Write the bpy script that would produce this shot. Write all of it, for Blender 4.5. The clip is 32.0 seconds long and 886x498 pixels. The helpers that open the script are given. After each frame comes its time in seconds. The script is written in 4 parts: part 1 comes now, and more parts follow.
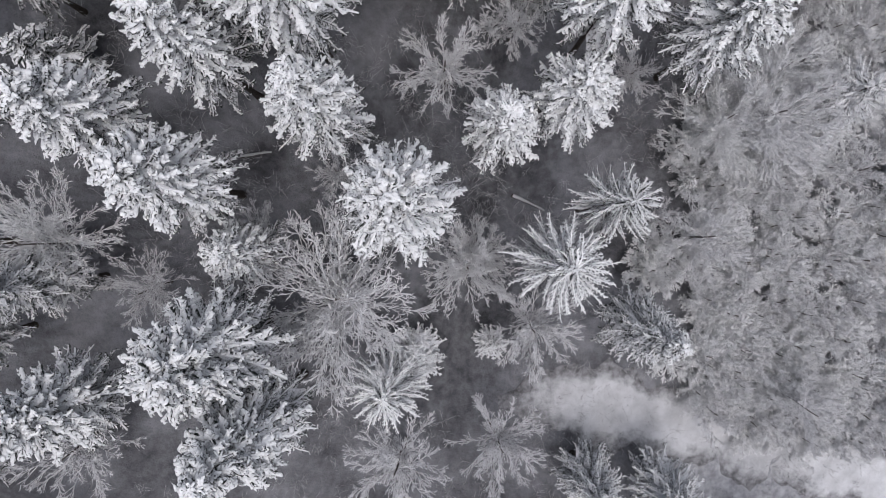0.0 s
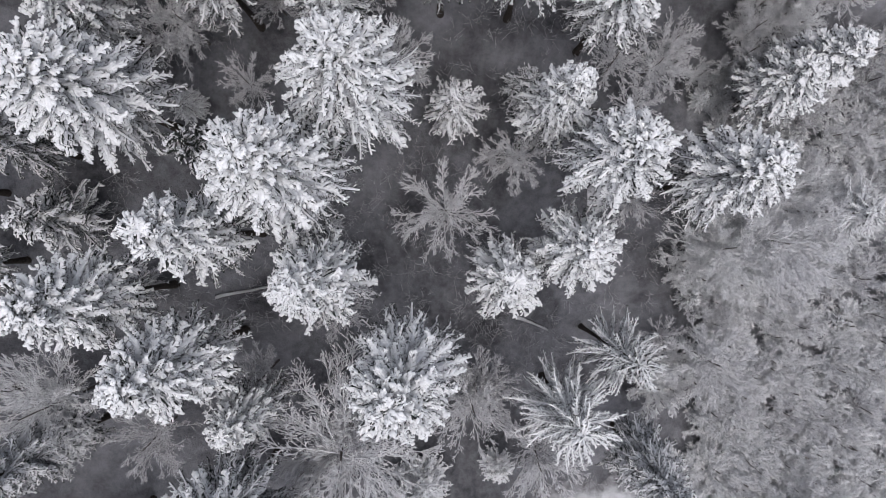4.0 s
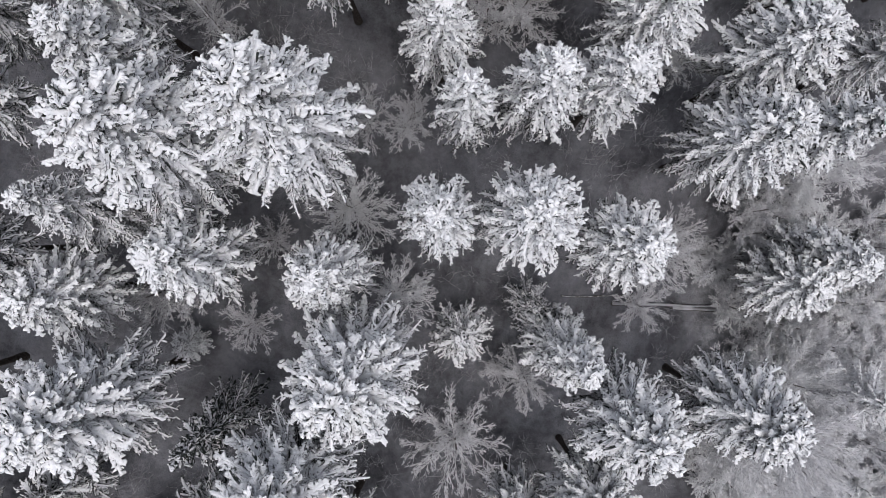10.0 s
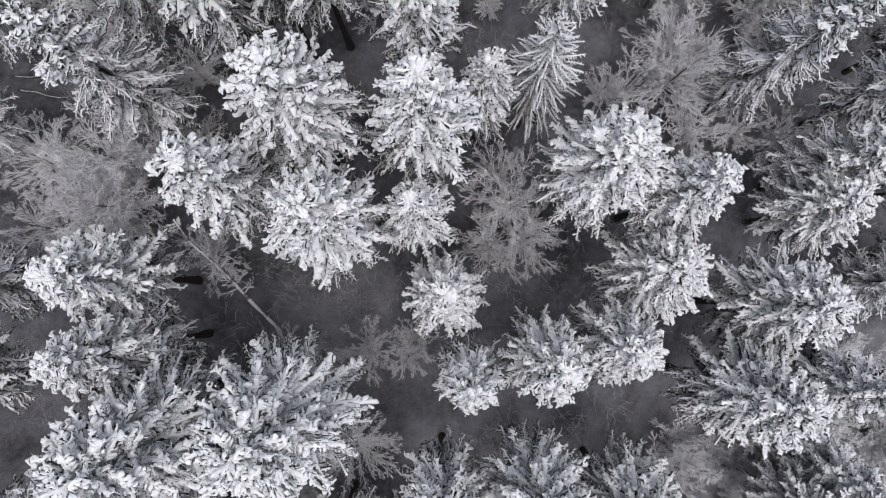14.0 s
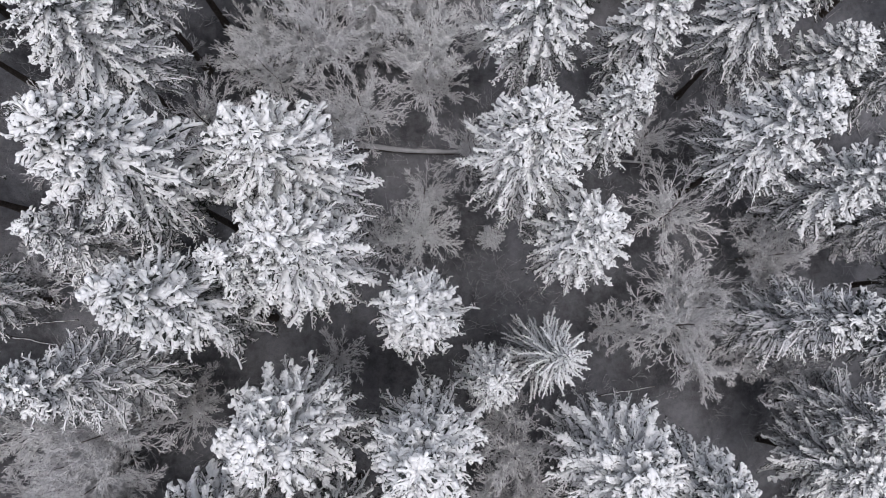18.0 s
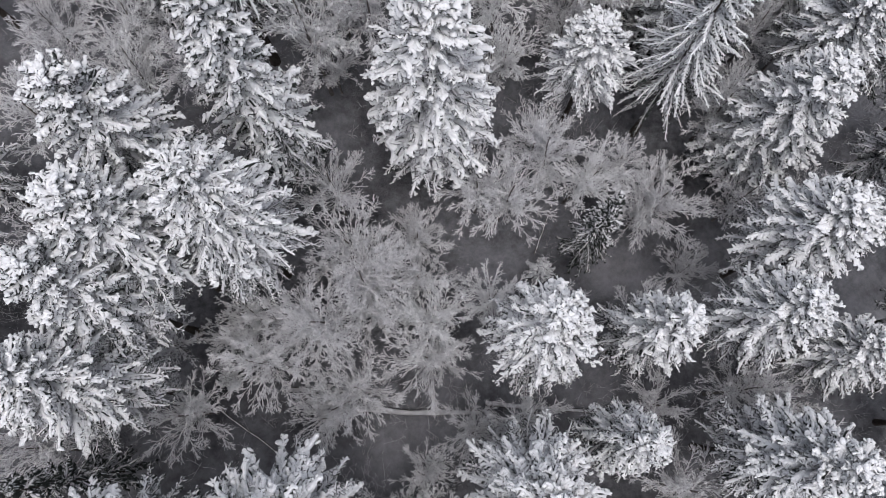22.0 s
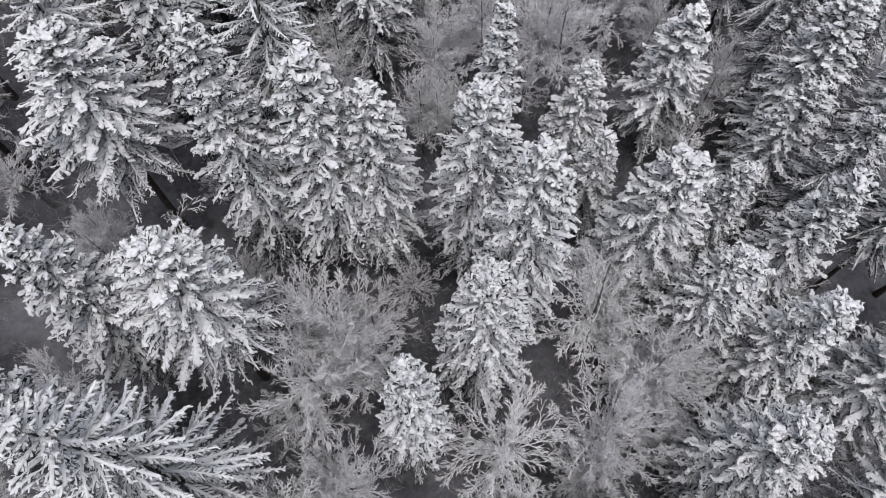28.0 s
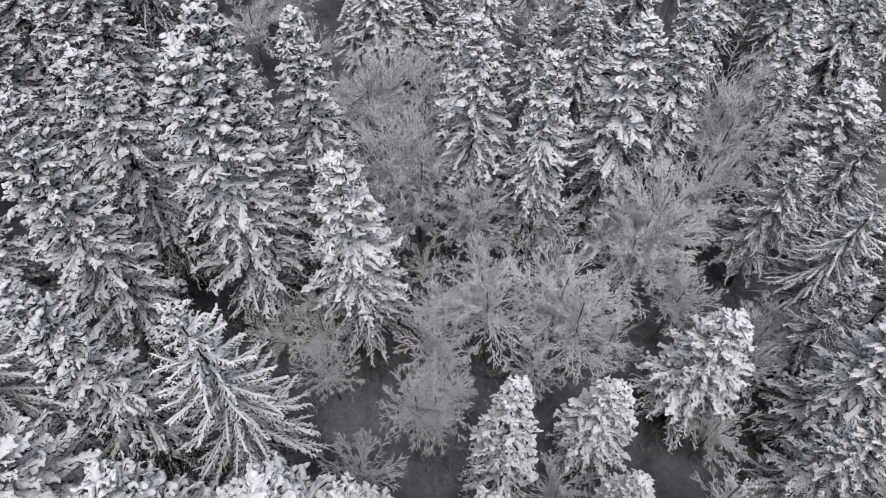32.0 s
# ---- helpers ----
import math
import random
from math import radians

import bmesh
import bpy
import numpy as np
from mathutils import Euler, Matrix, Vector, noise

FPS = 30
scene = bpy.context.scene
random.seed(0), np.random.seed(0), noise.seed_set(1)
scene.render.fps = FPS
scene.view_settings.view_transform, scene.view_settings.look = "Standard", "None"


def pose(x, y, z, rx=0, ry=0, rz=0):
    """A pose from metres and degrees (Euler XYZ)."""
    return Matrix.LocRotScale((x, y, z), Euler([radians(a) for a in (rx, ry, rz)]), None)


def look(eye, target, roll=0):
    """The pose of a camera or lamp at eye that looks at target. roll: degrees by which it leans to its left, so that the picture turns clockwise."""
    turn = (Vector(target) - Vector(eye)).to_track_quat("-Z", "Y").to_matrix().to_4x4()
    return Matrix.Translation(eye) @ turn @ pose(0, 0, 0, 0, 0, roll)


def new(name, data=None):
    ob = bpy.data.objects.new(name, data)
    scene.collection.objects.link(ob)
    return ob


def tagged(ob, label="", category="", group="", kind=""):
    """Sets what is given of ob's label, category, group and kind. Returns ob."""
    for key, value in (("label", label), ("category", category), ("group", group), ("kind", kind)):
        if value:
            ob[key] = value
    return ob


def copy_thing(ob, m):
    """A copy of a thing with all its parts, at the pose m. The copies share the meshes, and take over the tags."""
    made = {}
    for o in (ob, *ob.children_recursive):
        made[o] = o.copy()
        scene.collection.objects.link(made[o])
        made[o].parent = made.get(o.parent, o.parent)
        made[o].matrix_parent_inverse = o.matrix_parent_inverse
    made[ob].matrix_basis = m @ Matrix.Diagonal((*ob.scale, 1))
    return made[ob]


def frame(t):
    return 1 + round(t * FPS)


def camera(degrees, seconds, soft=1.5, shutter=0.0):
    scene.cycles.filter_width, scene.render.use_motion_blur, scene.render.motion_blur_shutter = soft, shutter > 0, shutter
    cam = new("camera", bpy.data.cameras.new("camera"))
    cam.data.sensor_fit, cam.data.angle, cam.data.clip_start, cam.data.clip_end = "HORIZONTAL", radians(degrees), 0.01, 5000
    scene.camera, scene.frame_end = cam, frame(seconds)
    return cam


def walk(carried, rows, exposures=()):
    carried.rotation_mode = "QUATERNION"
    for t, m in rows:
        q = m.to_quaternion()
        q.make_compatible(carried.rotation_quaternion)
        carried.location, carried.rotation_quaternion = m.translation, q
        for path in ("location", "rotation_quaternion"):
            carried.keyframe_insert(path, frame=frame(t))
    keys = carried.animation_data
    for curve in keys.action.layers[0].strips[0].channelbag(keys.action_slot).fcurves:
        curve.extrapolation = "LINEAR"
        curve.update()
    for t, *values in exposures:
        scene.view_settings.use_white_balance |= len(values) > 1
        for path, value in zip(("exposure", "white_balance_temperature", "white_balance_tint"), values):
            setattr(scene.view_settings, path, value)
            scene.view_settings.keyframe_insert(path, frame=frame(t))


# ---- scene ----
cam = camera(68.5, 32.0, 0.85)
METRES, EYE, TILT, LEAN, TURN = 115.0, 60.0, -91.5, 0.0, 0.0
ROWS = [
    (0.0, 0.0, 0.0, 0.0, 0.0, 0.0, -0.0),
    (0.5, -0.0002, 0.0001, 0.0126, 0.0, 0.05, 0.01),
    (1.0, -0.0002, 0.0002, 0.0248, 0.03, 0.11, 0.01),
    (1.5, -0.0003, -0.0, 0.037, 0.06, 0.16, -0.0),
    (2.0, -0.001, -0.0, 0.049, -0.0, 0.21, 0.01),
    (2.5, -0.0009, -0.0001, 0.0612, 0.04, 0.23, 0.02),
    (3.0, -0.0011, -0.0, 0.0734, 0.03, 0.28, 0.25),
    (3.5, -0.001, 0.0003, 0.0856, 0.04, 0.31, 0.7),
    (5.5, -0.0017, 0.0012, 0.1355, -0.01, 0.45, 2.18),
    (6.0, -0.0016, 0.0015, 0.1483, 0.0, 0.47, 2.51),
    (6.5, -0.0016, 0.0019, 0.1611, -0.01, 0.49, 2.86),
    (7.0, -0.0015, 0.002, 0.1738, -0.0, 0.56, 3.29),
    (7.5, -0.0011, 0.0023, 0.1873, 0.0, 0.52, 3.64),
    (8.0, -0.0005, 0.0026, 0.2008, 0.03, 0.53, 3.82),
    (8.5, -0.0002, 0.003, 0.2139, 0.02, 0.61, 3.83),
    (9.0, 0.0004, 0.0033, 0.2276, 0.04, 0.62, 3.82),
    (9.5, 0.0008, 0.0035, 0.2416, 0.03, 0.65, 3.81),
    (10.0, 0.0012, 0.0039, 0.2558, 0.01, 0.69, 3.81),
    (10.5, 0.0019, 0.0042, 0.2705, 0.02, 0.89, 3.8),
    (11.0, 0.0026, 0.004, 0.2856, 0.02, 1.49, 3.78),
    (11.5, 0.0036, 0.0038, 0.3009, 0.05, 2.21, 3.75),
    (12.0, 0.0043, 0.0035, 0.3164, 0.05, 2.84, 3.73),
    (12.5, 0.0051, 0.0032, 0.3323, 0.05, 3.3, 3.7),
    (13.0, 0.0058, 0.0029, 0.3482, 0.03, 3.8, 3.7),
    (13.5, 0.0066, 0.0026, 0.3641, 0.03, 4.32, 3.72),
    (15.5, 0.0102, 0.001, 0.4283, 0.09, 6.5, 3.73),
    (16.0, 0.0112, 0.0006, 0.4445, 0.1, 7.08, 3.74),
    (16.5, 0.0122, 0.0002, 0.4607, 0.13, 7.71, 3.74),
    (17.0, 0.013, -0.0003, 0.4768, 0.11, 8.31, 3.73),
    (17.5, 0.0143, -0.001, 0.493, 0.16, 8.91, 3.72),
    (18.0, 0.015, -0.0018, 0.5095, 0.1, 9.53, 3.71),
    (18.5, 0.016, -0.0027, 0.5262, 0.09, 10.19, 3.69),
    (19.0, 0.0174, -0.0037, 0.5427, 0.14, 10.87, 3.68),
    (19.5, 0.0181, -0.0046, 0.5589, 0.08, 11.69, 3.7),
    (20.0, 0.0189, -0.0056, 0.5754, 0.03, 12.46, 3.7),
    (20.5, 0.0201, -0.0065, 0.5919, 0.04, 13.29, 3.7),
    (21.0, 0.0207, -0.0073, 0.6087, 0.02, 14.13, 3.66),
    (21.5, 0.022, -0.0083, 0.6255, 0.09, 15.0, 3.63),
    (22.0, 0.0229, -0.0091, 0.6425, 0.08, 15.83, 3.61),
    (22.5, 0.0239, -0.01, 0.6595, 0.06, 16.71, 3.59),
    (23.0, 0.0248, -0.0109, 0.677, 0.03, 17.58, 3.58),
    (23.5, 0.0259, -0.0119, 0.694, 0.02, 18.62, 3.58),
    (24.0, 0.0271, -0.013, 0.7114, 0.01, 19.62, 3.56),
    (24.5, 0.0284, -0.0141, 0.7286, 0.04, 20.67, 3.56),
    (25.0, 0.0301, -0.0155, 0.746, 0.13, 21.7, 3.52),
    (25.5, 0.0311, -0.0168, 0.7637, 0.12, 22.71, 3.5),
    (27.5, 0.0357, -0.0235, 0.8351, 0.18, 26.76, 3.28),
    (28.0, 0.0366, -0.025, 0.8527, 0.18, 27.8, 3.25),
    (28.5, 0.0375, -0.0267, 0.8705, 0.16, 28.83, 3.22),
    (29.0, 0.0385, -0.0284, 0.8885, 0.15, 29.91, 3.19),
    (29.5, 0.0395, -0.03, 0.9064, 0.12, 31.08, 3.17),
    (30.0, 0.0405, -0.0317, 0.9248, 0.07, 32.16, 3.12),
    (30.5, 0.0416, -0.0334, 0.9428, 0.06, 33.28, 3.09),
    (31.0, 0.0427, -0.0352, 0.9609, 0.03, 34.41, 3.07),
    (31.5, 0.0439, -0.037, 0.9788, 0.04, 35.55, 3.03),
    (32.0, 0.0448, -0.0388, 0.997, 0.04, 36.69, 3.0),
]
walk(cam, [(t, pose(0, 0, EYE, TILT, LEAN, TURN) @ pose(METRES * x, METRES * y, METRES * z, 90 + pitch, roll, yaw)) for t, x, y, z, yaw, pitch, roll in ROWS], [(0.0, -0.38, 6350, 12), (6.0, -0.29, 6350, 12), (16.0, -0.24, 6360, 12), (22.0, -0.26, 6370, 12), (29.0, -0.37, 6380, 12), (32.0, -0.36, 6380, 12)])

# ---- world and light: an even winter overcast ----
SUN_ELEV, SUN_AZ = radians(76), radians(168)
world = bpy.data.worlds.new("winter_sky")
scene.world = world
world.use_nodes = True
wn, wl = world.node_tree.nodes, world.node_tree.links
sky = wn.new("ShaderNodeTexSky")
sky.sky_type, sky.sun_disc, sky.sun_elevation, sky.sun_rotation = "NISHITA", False, SUN_ELEV, SUN_AZ
sky.dust_density, sky.air_density = 4.0, 1.0
veil = wn.new("ShaderNodeHueSaturation")
veil.inputs["Saturation"].default_value = 0.42
wl.new(sky.outputs[0], veil.inputs["Color"])
wl.new(veil.outputs[0], wn["Background"].inputs["Color"])
wn["Background"].inputs["Strength"].default_value = 0.205
sun = new("sun", bpy.data.lights.new("sun", "SUN"))
sun.data.energy, sun.data.angle, sun.data.color = 1.0, radians(60), (1.0, 0.975, 0.945)
sun.matrix_world = look((math.sin(SUN_AZ) * math.cos(SUN_ELEV) * 90, math.cos(SUN_AZ) * math.cos(SUN_ELEV) * 90, math.sin(SUN_ELEV) * 90), (0, 0, 0))


# ---- materials ----
class Mat:
    """A small helper round one node material."""

    def __init__(self, name, rough=0.9):
        self.m = bpy.data.materials.new(name)
        self.m.use_nodes = True
        self.n, self.l = self.m.node_tree.nodes, self.m.node_tree.links
        self.b = self.n["Principled BSDF"]
        self.b.inputs["Roughness"].default_value = rough
        self.b.inputs["Specular IOR Level"].default_value = 0.2
        self.co = self.n.new("ShaderNodeNewGeometry").outputs["Position"]

    def noise(self, scale, detail=4.0, rough=0.55):
        t = self.n.new("ShaderNodeTexNoise")
        t.inputs["Scale"].default_value, t.inputs["Detail"].default_value, t.inputs["Roughness"].default_value = scale, detail, rough
        self.l.new(self.co, t.inputs["Vector"])
        return t.outputs["Fac"]

    def ramp(self, fac, *stops):
        r = self.n.new("ShaderNodeValToRGB")
        e = r.color_ramp.elements
        while len(e) < len(stops):
            e.new(0.5)
        for k, (p, c) in zip(e, stops):
            k.position, k.color = p, (c if len(c) == 4 else (*c, 1))
        self.l.new(fac, r.inputs["Fac"])
        return r.outputs["Color"]

    def math(self, op, a, b):
        x = self.n.new("ShaderNodeMath")
        x.operation = op
        for i, v in enumerate((a, b)):
            if isinstance(v, (int, float)):
                x.inputs[i].default_value = v
            else:
                self.l.new(v, x.inputs[i])
        return x.outputs[0]

    def mix(self, fac, a, b):
        x = self.n.new("ShaderNodeMix")
        x.data_type = "RGBA"
        for sock, v in ((x.inputs["Factor"], fac), (x.inputs["A"], a), (x.inputs["B"], b)):
            if isinstance(v, tuple):
                sock.default_value = (*v, 1)
            elif isinstance(v, (int, float)):
                sock.default_value = v
            else:
                self.l.new(v, sock)
        return x.outputs["Result"]

    def up(self):
        s = self.n.new("ShaderNodeSeparateXYZ")
        self.l.new(self.n.new("ShaderNodeNewGeometry").outputs["Normal"], s.inputs[0])
        return s.outputs["Z"]

    def rand(self):
        return self.n.new("ShaderNodeObjectInfo").outputs["Random"]

    def colour(self, c):
        if isinstance(c, tuple):
            self.b.inputs["Base Color"].default_value = (*c, 1)
        else:
            self.l.new(c, self.b.inputs["Base Color"])
        return self

    def bump(self, h, strength=0.6, dist=0.05):
        x = self.n.new("ShaderNodeBump")
        x.inputs["Strength"].default_value, x.inputs["Distance"].default_value = strength, dist
        self.l.new(h, x.inputs["Height"])
        self.l.new(x.outputs[0], self.b.inputs["Normal"])
        return self


def snowy(name, needle, snow, low, high, grit, rime=0.05):
    """Snow lying in puffs on the upper sides of a bough, needles showing below and in the creases."""
    k = Mat(name)
    fine, mid, grain = k.noise(grit, 3), k.noise(1.7, 3), k.noise(13.0, 3, 0.7)
    cover = k.math("ADD", k.up(), k.math("MULTIPLY", k.math("SUBTRACT", fine, 0.5), 0.9))
    cover = k.math("ADD", cover, k.math("MULTIPLY", k.math("SUBTRACT", grain, 0.5), 0.9))
    cover = k.math("ADD", cover, k.math("MULTIPLY", k.math("SUBTRACT", mid, 0.5), 0.6))
    mask = k.ramp(k.math("ADD", k.math("MULTIPLY", cover, 0.5), 0.5), (low / 2 + 0.5, (0, 0, 0)), (high / 2 + 0.5, (1, 1, 1)))
    white = k.ramp(k.noise(5.0, 4), (0.3, tuple(v * 0.88 for v in snow)), (0.7, snow))
    dark = k.ramp(k.noise(9.0, 3), (0.35, needle), (0.75, tuple(v * 0.7 + rime for v in needle)))
    k.colour(k.mix(mask, dark, white))
    relief = k.math("ADD", k.math("MULTIPLY", fine, 0.7), k.math("MULTIPLY", grain, 0.35))
    return k.bump(relief, 0.4, 0.10).m


def bark(name, a, b, snow_from):
    k = Mat(name)
    streak = k.ramp(k.noise(6.0, 5), (0.3, a), (0.75, b))
    cover = k.math("ADD", k.up(), k.math("MULTIPLY", k.math("SUBTRACT", k.noise(4.0, 3), 0.5), 0.8))
    k.colour(k.mix(k.ramp(cover, (snow_from, (0, 0, 0)), (min(snow_from + 0.25, 1), (1, 1, 1))), streak, (0.8, 0.8, 0.82)))
    return k.bump(k.noise(14.0, 4), 0.8, 0.05).m


def frosted(name, a, b, under):
    """Twigs with rime and snow on their upper sides and grey bark below."""
    k = Mat(name)
    white = k.mix(k.rand(), k.ramp(k.noise(3.0, 3), (0.3, a), (0.7, b)), k.ramp(k.noise(1.0, 3), (0.3, a), (0.7, tuple(v * 0.9 for v in b))))
    cover = k.math("ADD", k.up(), k.math("MULTIPLY", k.math("SUBTRACT", k.noise(2.2, 3), 0.5), 1.2))
    k.colour(k.mix(k.ramp(k.math("ADD", k.math("MULTIPLY", cover, 0.5), 0.5), (0.36, (0, 0, 0)), (0.62, (1, 1, 1))), under, white))
    return k.m


SNOW_LOAD = snowy("snow_on_needles", (0.030, 0.036, 0.032), (0.83, 0.832, 0.845), -0.32, 0.16, 6.5, 0.085)
# less snow, and needles darkened to carry the shade low in the crowns
SNOW_THIN = snowy("thin_snow_on_needles", (0.035, 0.042, 0.036), (0.78, 0.78, 0.80), 0.14, 0.72, 7.0, 0.035)
NEEDLES = snowy("dark_needles", (0.028, 0.034, 0.030), (0.72, 0.72, 0.75), 0.62, 1.2, 5.0, 0.03)
BARK = bark("spruce_bark", (0.035, 0.028, 0.024), (0.10, 0.085, 0.075), 0.75)
GREY_BARK = bark("grey_bark", (0.09, 0.08, 0.075), (0.22, 0.20, 0.19), 0.55)
FROST = frosted("frosted_twigs", (0.56, 0.555, 0.57), (0.80, 0.795, 0.82), (0.25, 0.24, 0.25))
FROST_BRIGHT = frosted("thickly_frosted_twigs", (0.66, 0.655, 0.665), (0.86, 0.86, 0.875), (0.43, 0.42, 0.43))
FROST_DULL = frosted("lightly_frosted_twigs", (0.34, 0.335, 0.345), (0.56, 0.555, 0.57), (0.10, 0.095, 0.10))

k = Mat("shaded_floor_snow")
# thin snow and litter, with the shade of the trees put into the colour
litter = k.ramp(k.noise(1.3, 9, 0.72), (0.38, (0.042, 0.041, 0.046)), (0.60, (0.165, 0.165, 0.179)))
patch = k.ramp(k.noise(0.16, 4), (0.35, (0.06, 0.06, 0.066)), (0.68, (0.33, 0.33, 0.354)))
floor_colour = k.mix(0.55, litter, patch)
open_ground = k.n.new("ShaderNodeAttribute")
open_ground.attribute_name = "open_snow"
# lighter in the open thicket, which is left free of that painted shade
sky_share = k.math("ADD", open_ground.outputs["Fac"], k.math("MULTIPLY", k.math("SUBTRACT", k.noise(0.35, 6, 0.65), 0.5), 0.9))
floor_colour = k.mix(k.ramp(sky_share, (0.3, (0, 0, 0)), (0.9, (1, 1, 1))), floor_colour, k.ramp(k.noise(1.1, 7, 0.65), (0.32, (0.22, 0.22, 0.235)), (0.68, (0.46, 0.46, 0.485))))
k.colour(floor_colour).bump(k.noise(2.2, 7, 0.65), 0.8, 0.3)
FLOOR = k.m
k = Mat("open_snow")
k.colour(k.ramp(k.noise(0.8, 7, 0.6), (0.3, (0.34, 0.34, 0.35)), (0.7, (0.55, 0.55, 0.57)))).bump(k.noise(2.0, 6), 0.6, 0.15)
SNOW_CAP = k.m
k = Mat("trodden_snow")
# the brighter open sky over the track is painted: light middle, dark rim
sky_lit = k.n.new("ShaderNodeAttribute")
sky_lit.attribute_name = "sky_lit"
edge = k.math("ADD", sky_lit.outputs["Fac"], k.math("MULTIPLY", k.math("SUBTRACT", k.noise(0.7, 6, 0.65), 0.5), 1.5))
white = k.ramp(k.noise(0.5, 7, 0.6), (0.3, (0.40, 0.40, 0.415)), (0.7, (0.60, 0.60, 0.62)))
shaded = k.ramp(k.noise(1.3, 9, 0.72), (0.38, (0.10, 0.096, 0.10)), (0.60, (0.27, 0.268, 0.28)))
k.colour(k.mix(k.ramp(edge, (0.25, (0, 0, 0)), (0.75, (1, 1, 1))), shaded, white)).bump(k.noise(2.0, 6), 0.6, 0.15)
ROAD = k.m


# ---- mesh helpers ----
def ground(x, y):
    """Height of the slope: it rises ahead and to the left, with a hollow beside the track."""
    h = -1.343 + (-0.1525) * np.clip(x, -90, 90) + 0.1007 * np.clip(y, -60, 260) + (-4.461) * np.exp(-((x - 30) ** 2 / 225 + (y - 27) ** 2 / 324))
    return h + 0.35 * np.sin(x * 0.31 + 1.3 * np.sin(y * 0.17)) * np.sin(y * 0.27 + 0.8) + 0.10 * np.sin(x * 1.1 + y * 0.7) * np.sin(y * 1.3 - x * 0.4)


def mesh_of(name, verts, tris, material, smooth=True):
    me = bpy.data.meshes.new(name)
    v, t = np.asarray(verts, np.float32), np.asarray(tris, np.int32)
    me.vertices.add(len(v))
    me.vertices.foreach_set("co", v.ravel())
    me.loops.add(t.size)
    me.loops.foreach_set("vertex_index", t.ravel())
    me.polygons.add(len(t))
    me.polygons.foreach_set("loop_start", np.arange(0, t.size, 3, dtype=np.int32))
    me.polygons.foreach_set("use_smooth", np.full(len(t), smooth))
    me.materials.append(material)
    me.update(calc_edges=True)
    return me


def part(name, me, parent, label=""):
    ob = new(name, me)
    ob.parent = parent
    return tagged(ob, label) if label else ob


def unit(v):
    return v / np.maximum(np.linalg.norm(v, axis=-1, keepdims=True), 1e-6)


def spindles(a, b, radius, sag, rng, sides=5, steps=(0.03, 0.45, 0.85), swell=(0.75, 1.0, 0.72), flat=0.8, jitter=0.22):
    """Many tapering, slightly sagging rods from points a to points b, each closed by a tip. Returns vertices and triangles."""
    n, rings = len(a), len(steps)
    d = unit(b - a)
    side = unit(np.cross(d, np.array([0.0, 0.0, 1.0])) + 1e-4)
    upv = np.cross(side, d)
    ang = np.arange(sides) * 2 * np.pi / sides
    out = np.zeros((n, rings * sides + 1, 3))
    for i, (s, w) in enumerate(zip(steps, swell)):
        c = a + (b - a) * s
        c[:, 2] -= sag * s * s
        r = radius * w * (1 + jitter * rng.uniform(-1, 1, n))
        c = c + side * (rng.uniform(-1, 1, n) * jitter * radius * 0.7)[:, None] + upv * (rng.uniform(-1, 1, n) * jitter * radius * 0.5)[:, None]
        for q in range(sides):
            w2 = r * (1 + jitter * 0.8 * rng.uniform(-1, 1, n))
            out[:, i * sides + q] = c + side * (np.cos(ang[q]) * w2)[:, None] + upv * (np.sin(ang[q]) * w2 * flat)[:, None]
    tip = b.copy()
    tip[:, 2] -= sag
    out[:, -1] = tip
    f = []
    for i in range(rings - 1):
        for q in range(sides):
            p0, p1, p2, p3 = i * sides + q, i * sides + (q + 1) % sides, (i + 1) * sides + (q + 1) % sides, (i + 1) * sides + q
            f += [(p0, p1, p2), (p0, p2, p3)]
    f += [((rings - 1) * sides + q, (rings - 1) * sides + (q + 1) % sides, rings * sides) for q in range(sides)]
    f = np.array(f)
    tris = (f[None] + (np.arange(n) * (rings * sides + 1))[:, None, None]).reshape(-1, 3)
    return out.reshape(-1, 3), tris


def lumpy(v, wave, amount, seed):
    """Pushes vertices about by a smooth random field of that wavelength."""
    r = np.random.default_rng(seed)
    push = np.zeros_like(v)
    for _ in range(7):
        kvec = unit(r.normal(0, 1, 3)) * 6.283 / (wave * r.uniform(0.7, 1.5))
        push += np.sin(v @ kvec + r.uniform(0, 6.28))[:, None] * unit(r.normal(0, 1, 3))
    return v + push * amount * 0.6


def joined(pieces):
    vs, ts, base = [], [], 0
    for v, t in pieces:
        vs.append(v)
        ts.append(t + base)
        base += len(v)
    return np.concatenate(vs), np.concatenate(ts)


def pole(h, r0, r1, rng, sides=8, rings=9, bend=0.15):
    """A tapering, slightly crooked trunk from the ground upwards."""
    z = np.linspace(-0.6, h, rings)
    ang = np.arange(sides) * 2 * np.pi / sides
    cx, cy = np.cumsum(rng.normal(0, bend, rings)) * 0.3, np.cumsum(rng.normal(0, bend, rings)) * 0.3
    cx, cy = cx - cx[0], cy - cy[0]
    v = []
    for i in range(rings):
        r = r0 + (r1 - r0) * (i / (rings - 1)) ** 0.8
        r *= 1.35 if i == 0 else 1
        v += [(cx[i] + r * math.cos(q), cy[i] + r * math.sin(q), z[i]) for q in ang]
    t = []
    for i in range(rings - 1):
        for q in range(sides):
            p0, p1 = i * sides + q, i * sides + (q + 1) % sides
            t += [(p0, p1, p1 + sides), (p0, p1 + sides, p0 + sides)]
    top = len(v)
    v.append((cx[-1], cy[-1], z[-1] + r1))
    t += [((rings - 1) * sides + q, (rings - 1) * sides + (q + 1) % sides, top) for q in range(sides)]
    return np.array(v), np.array(t)


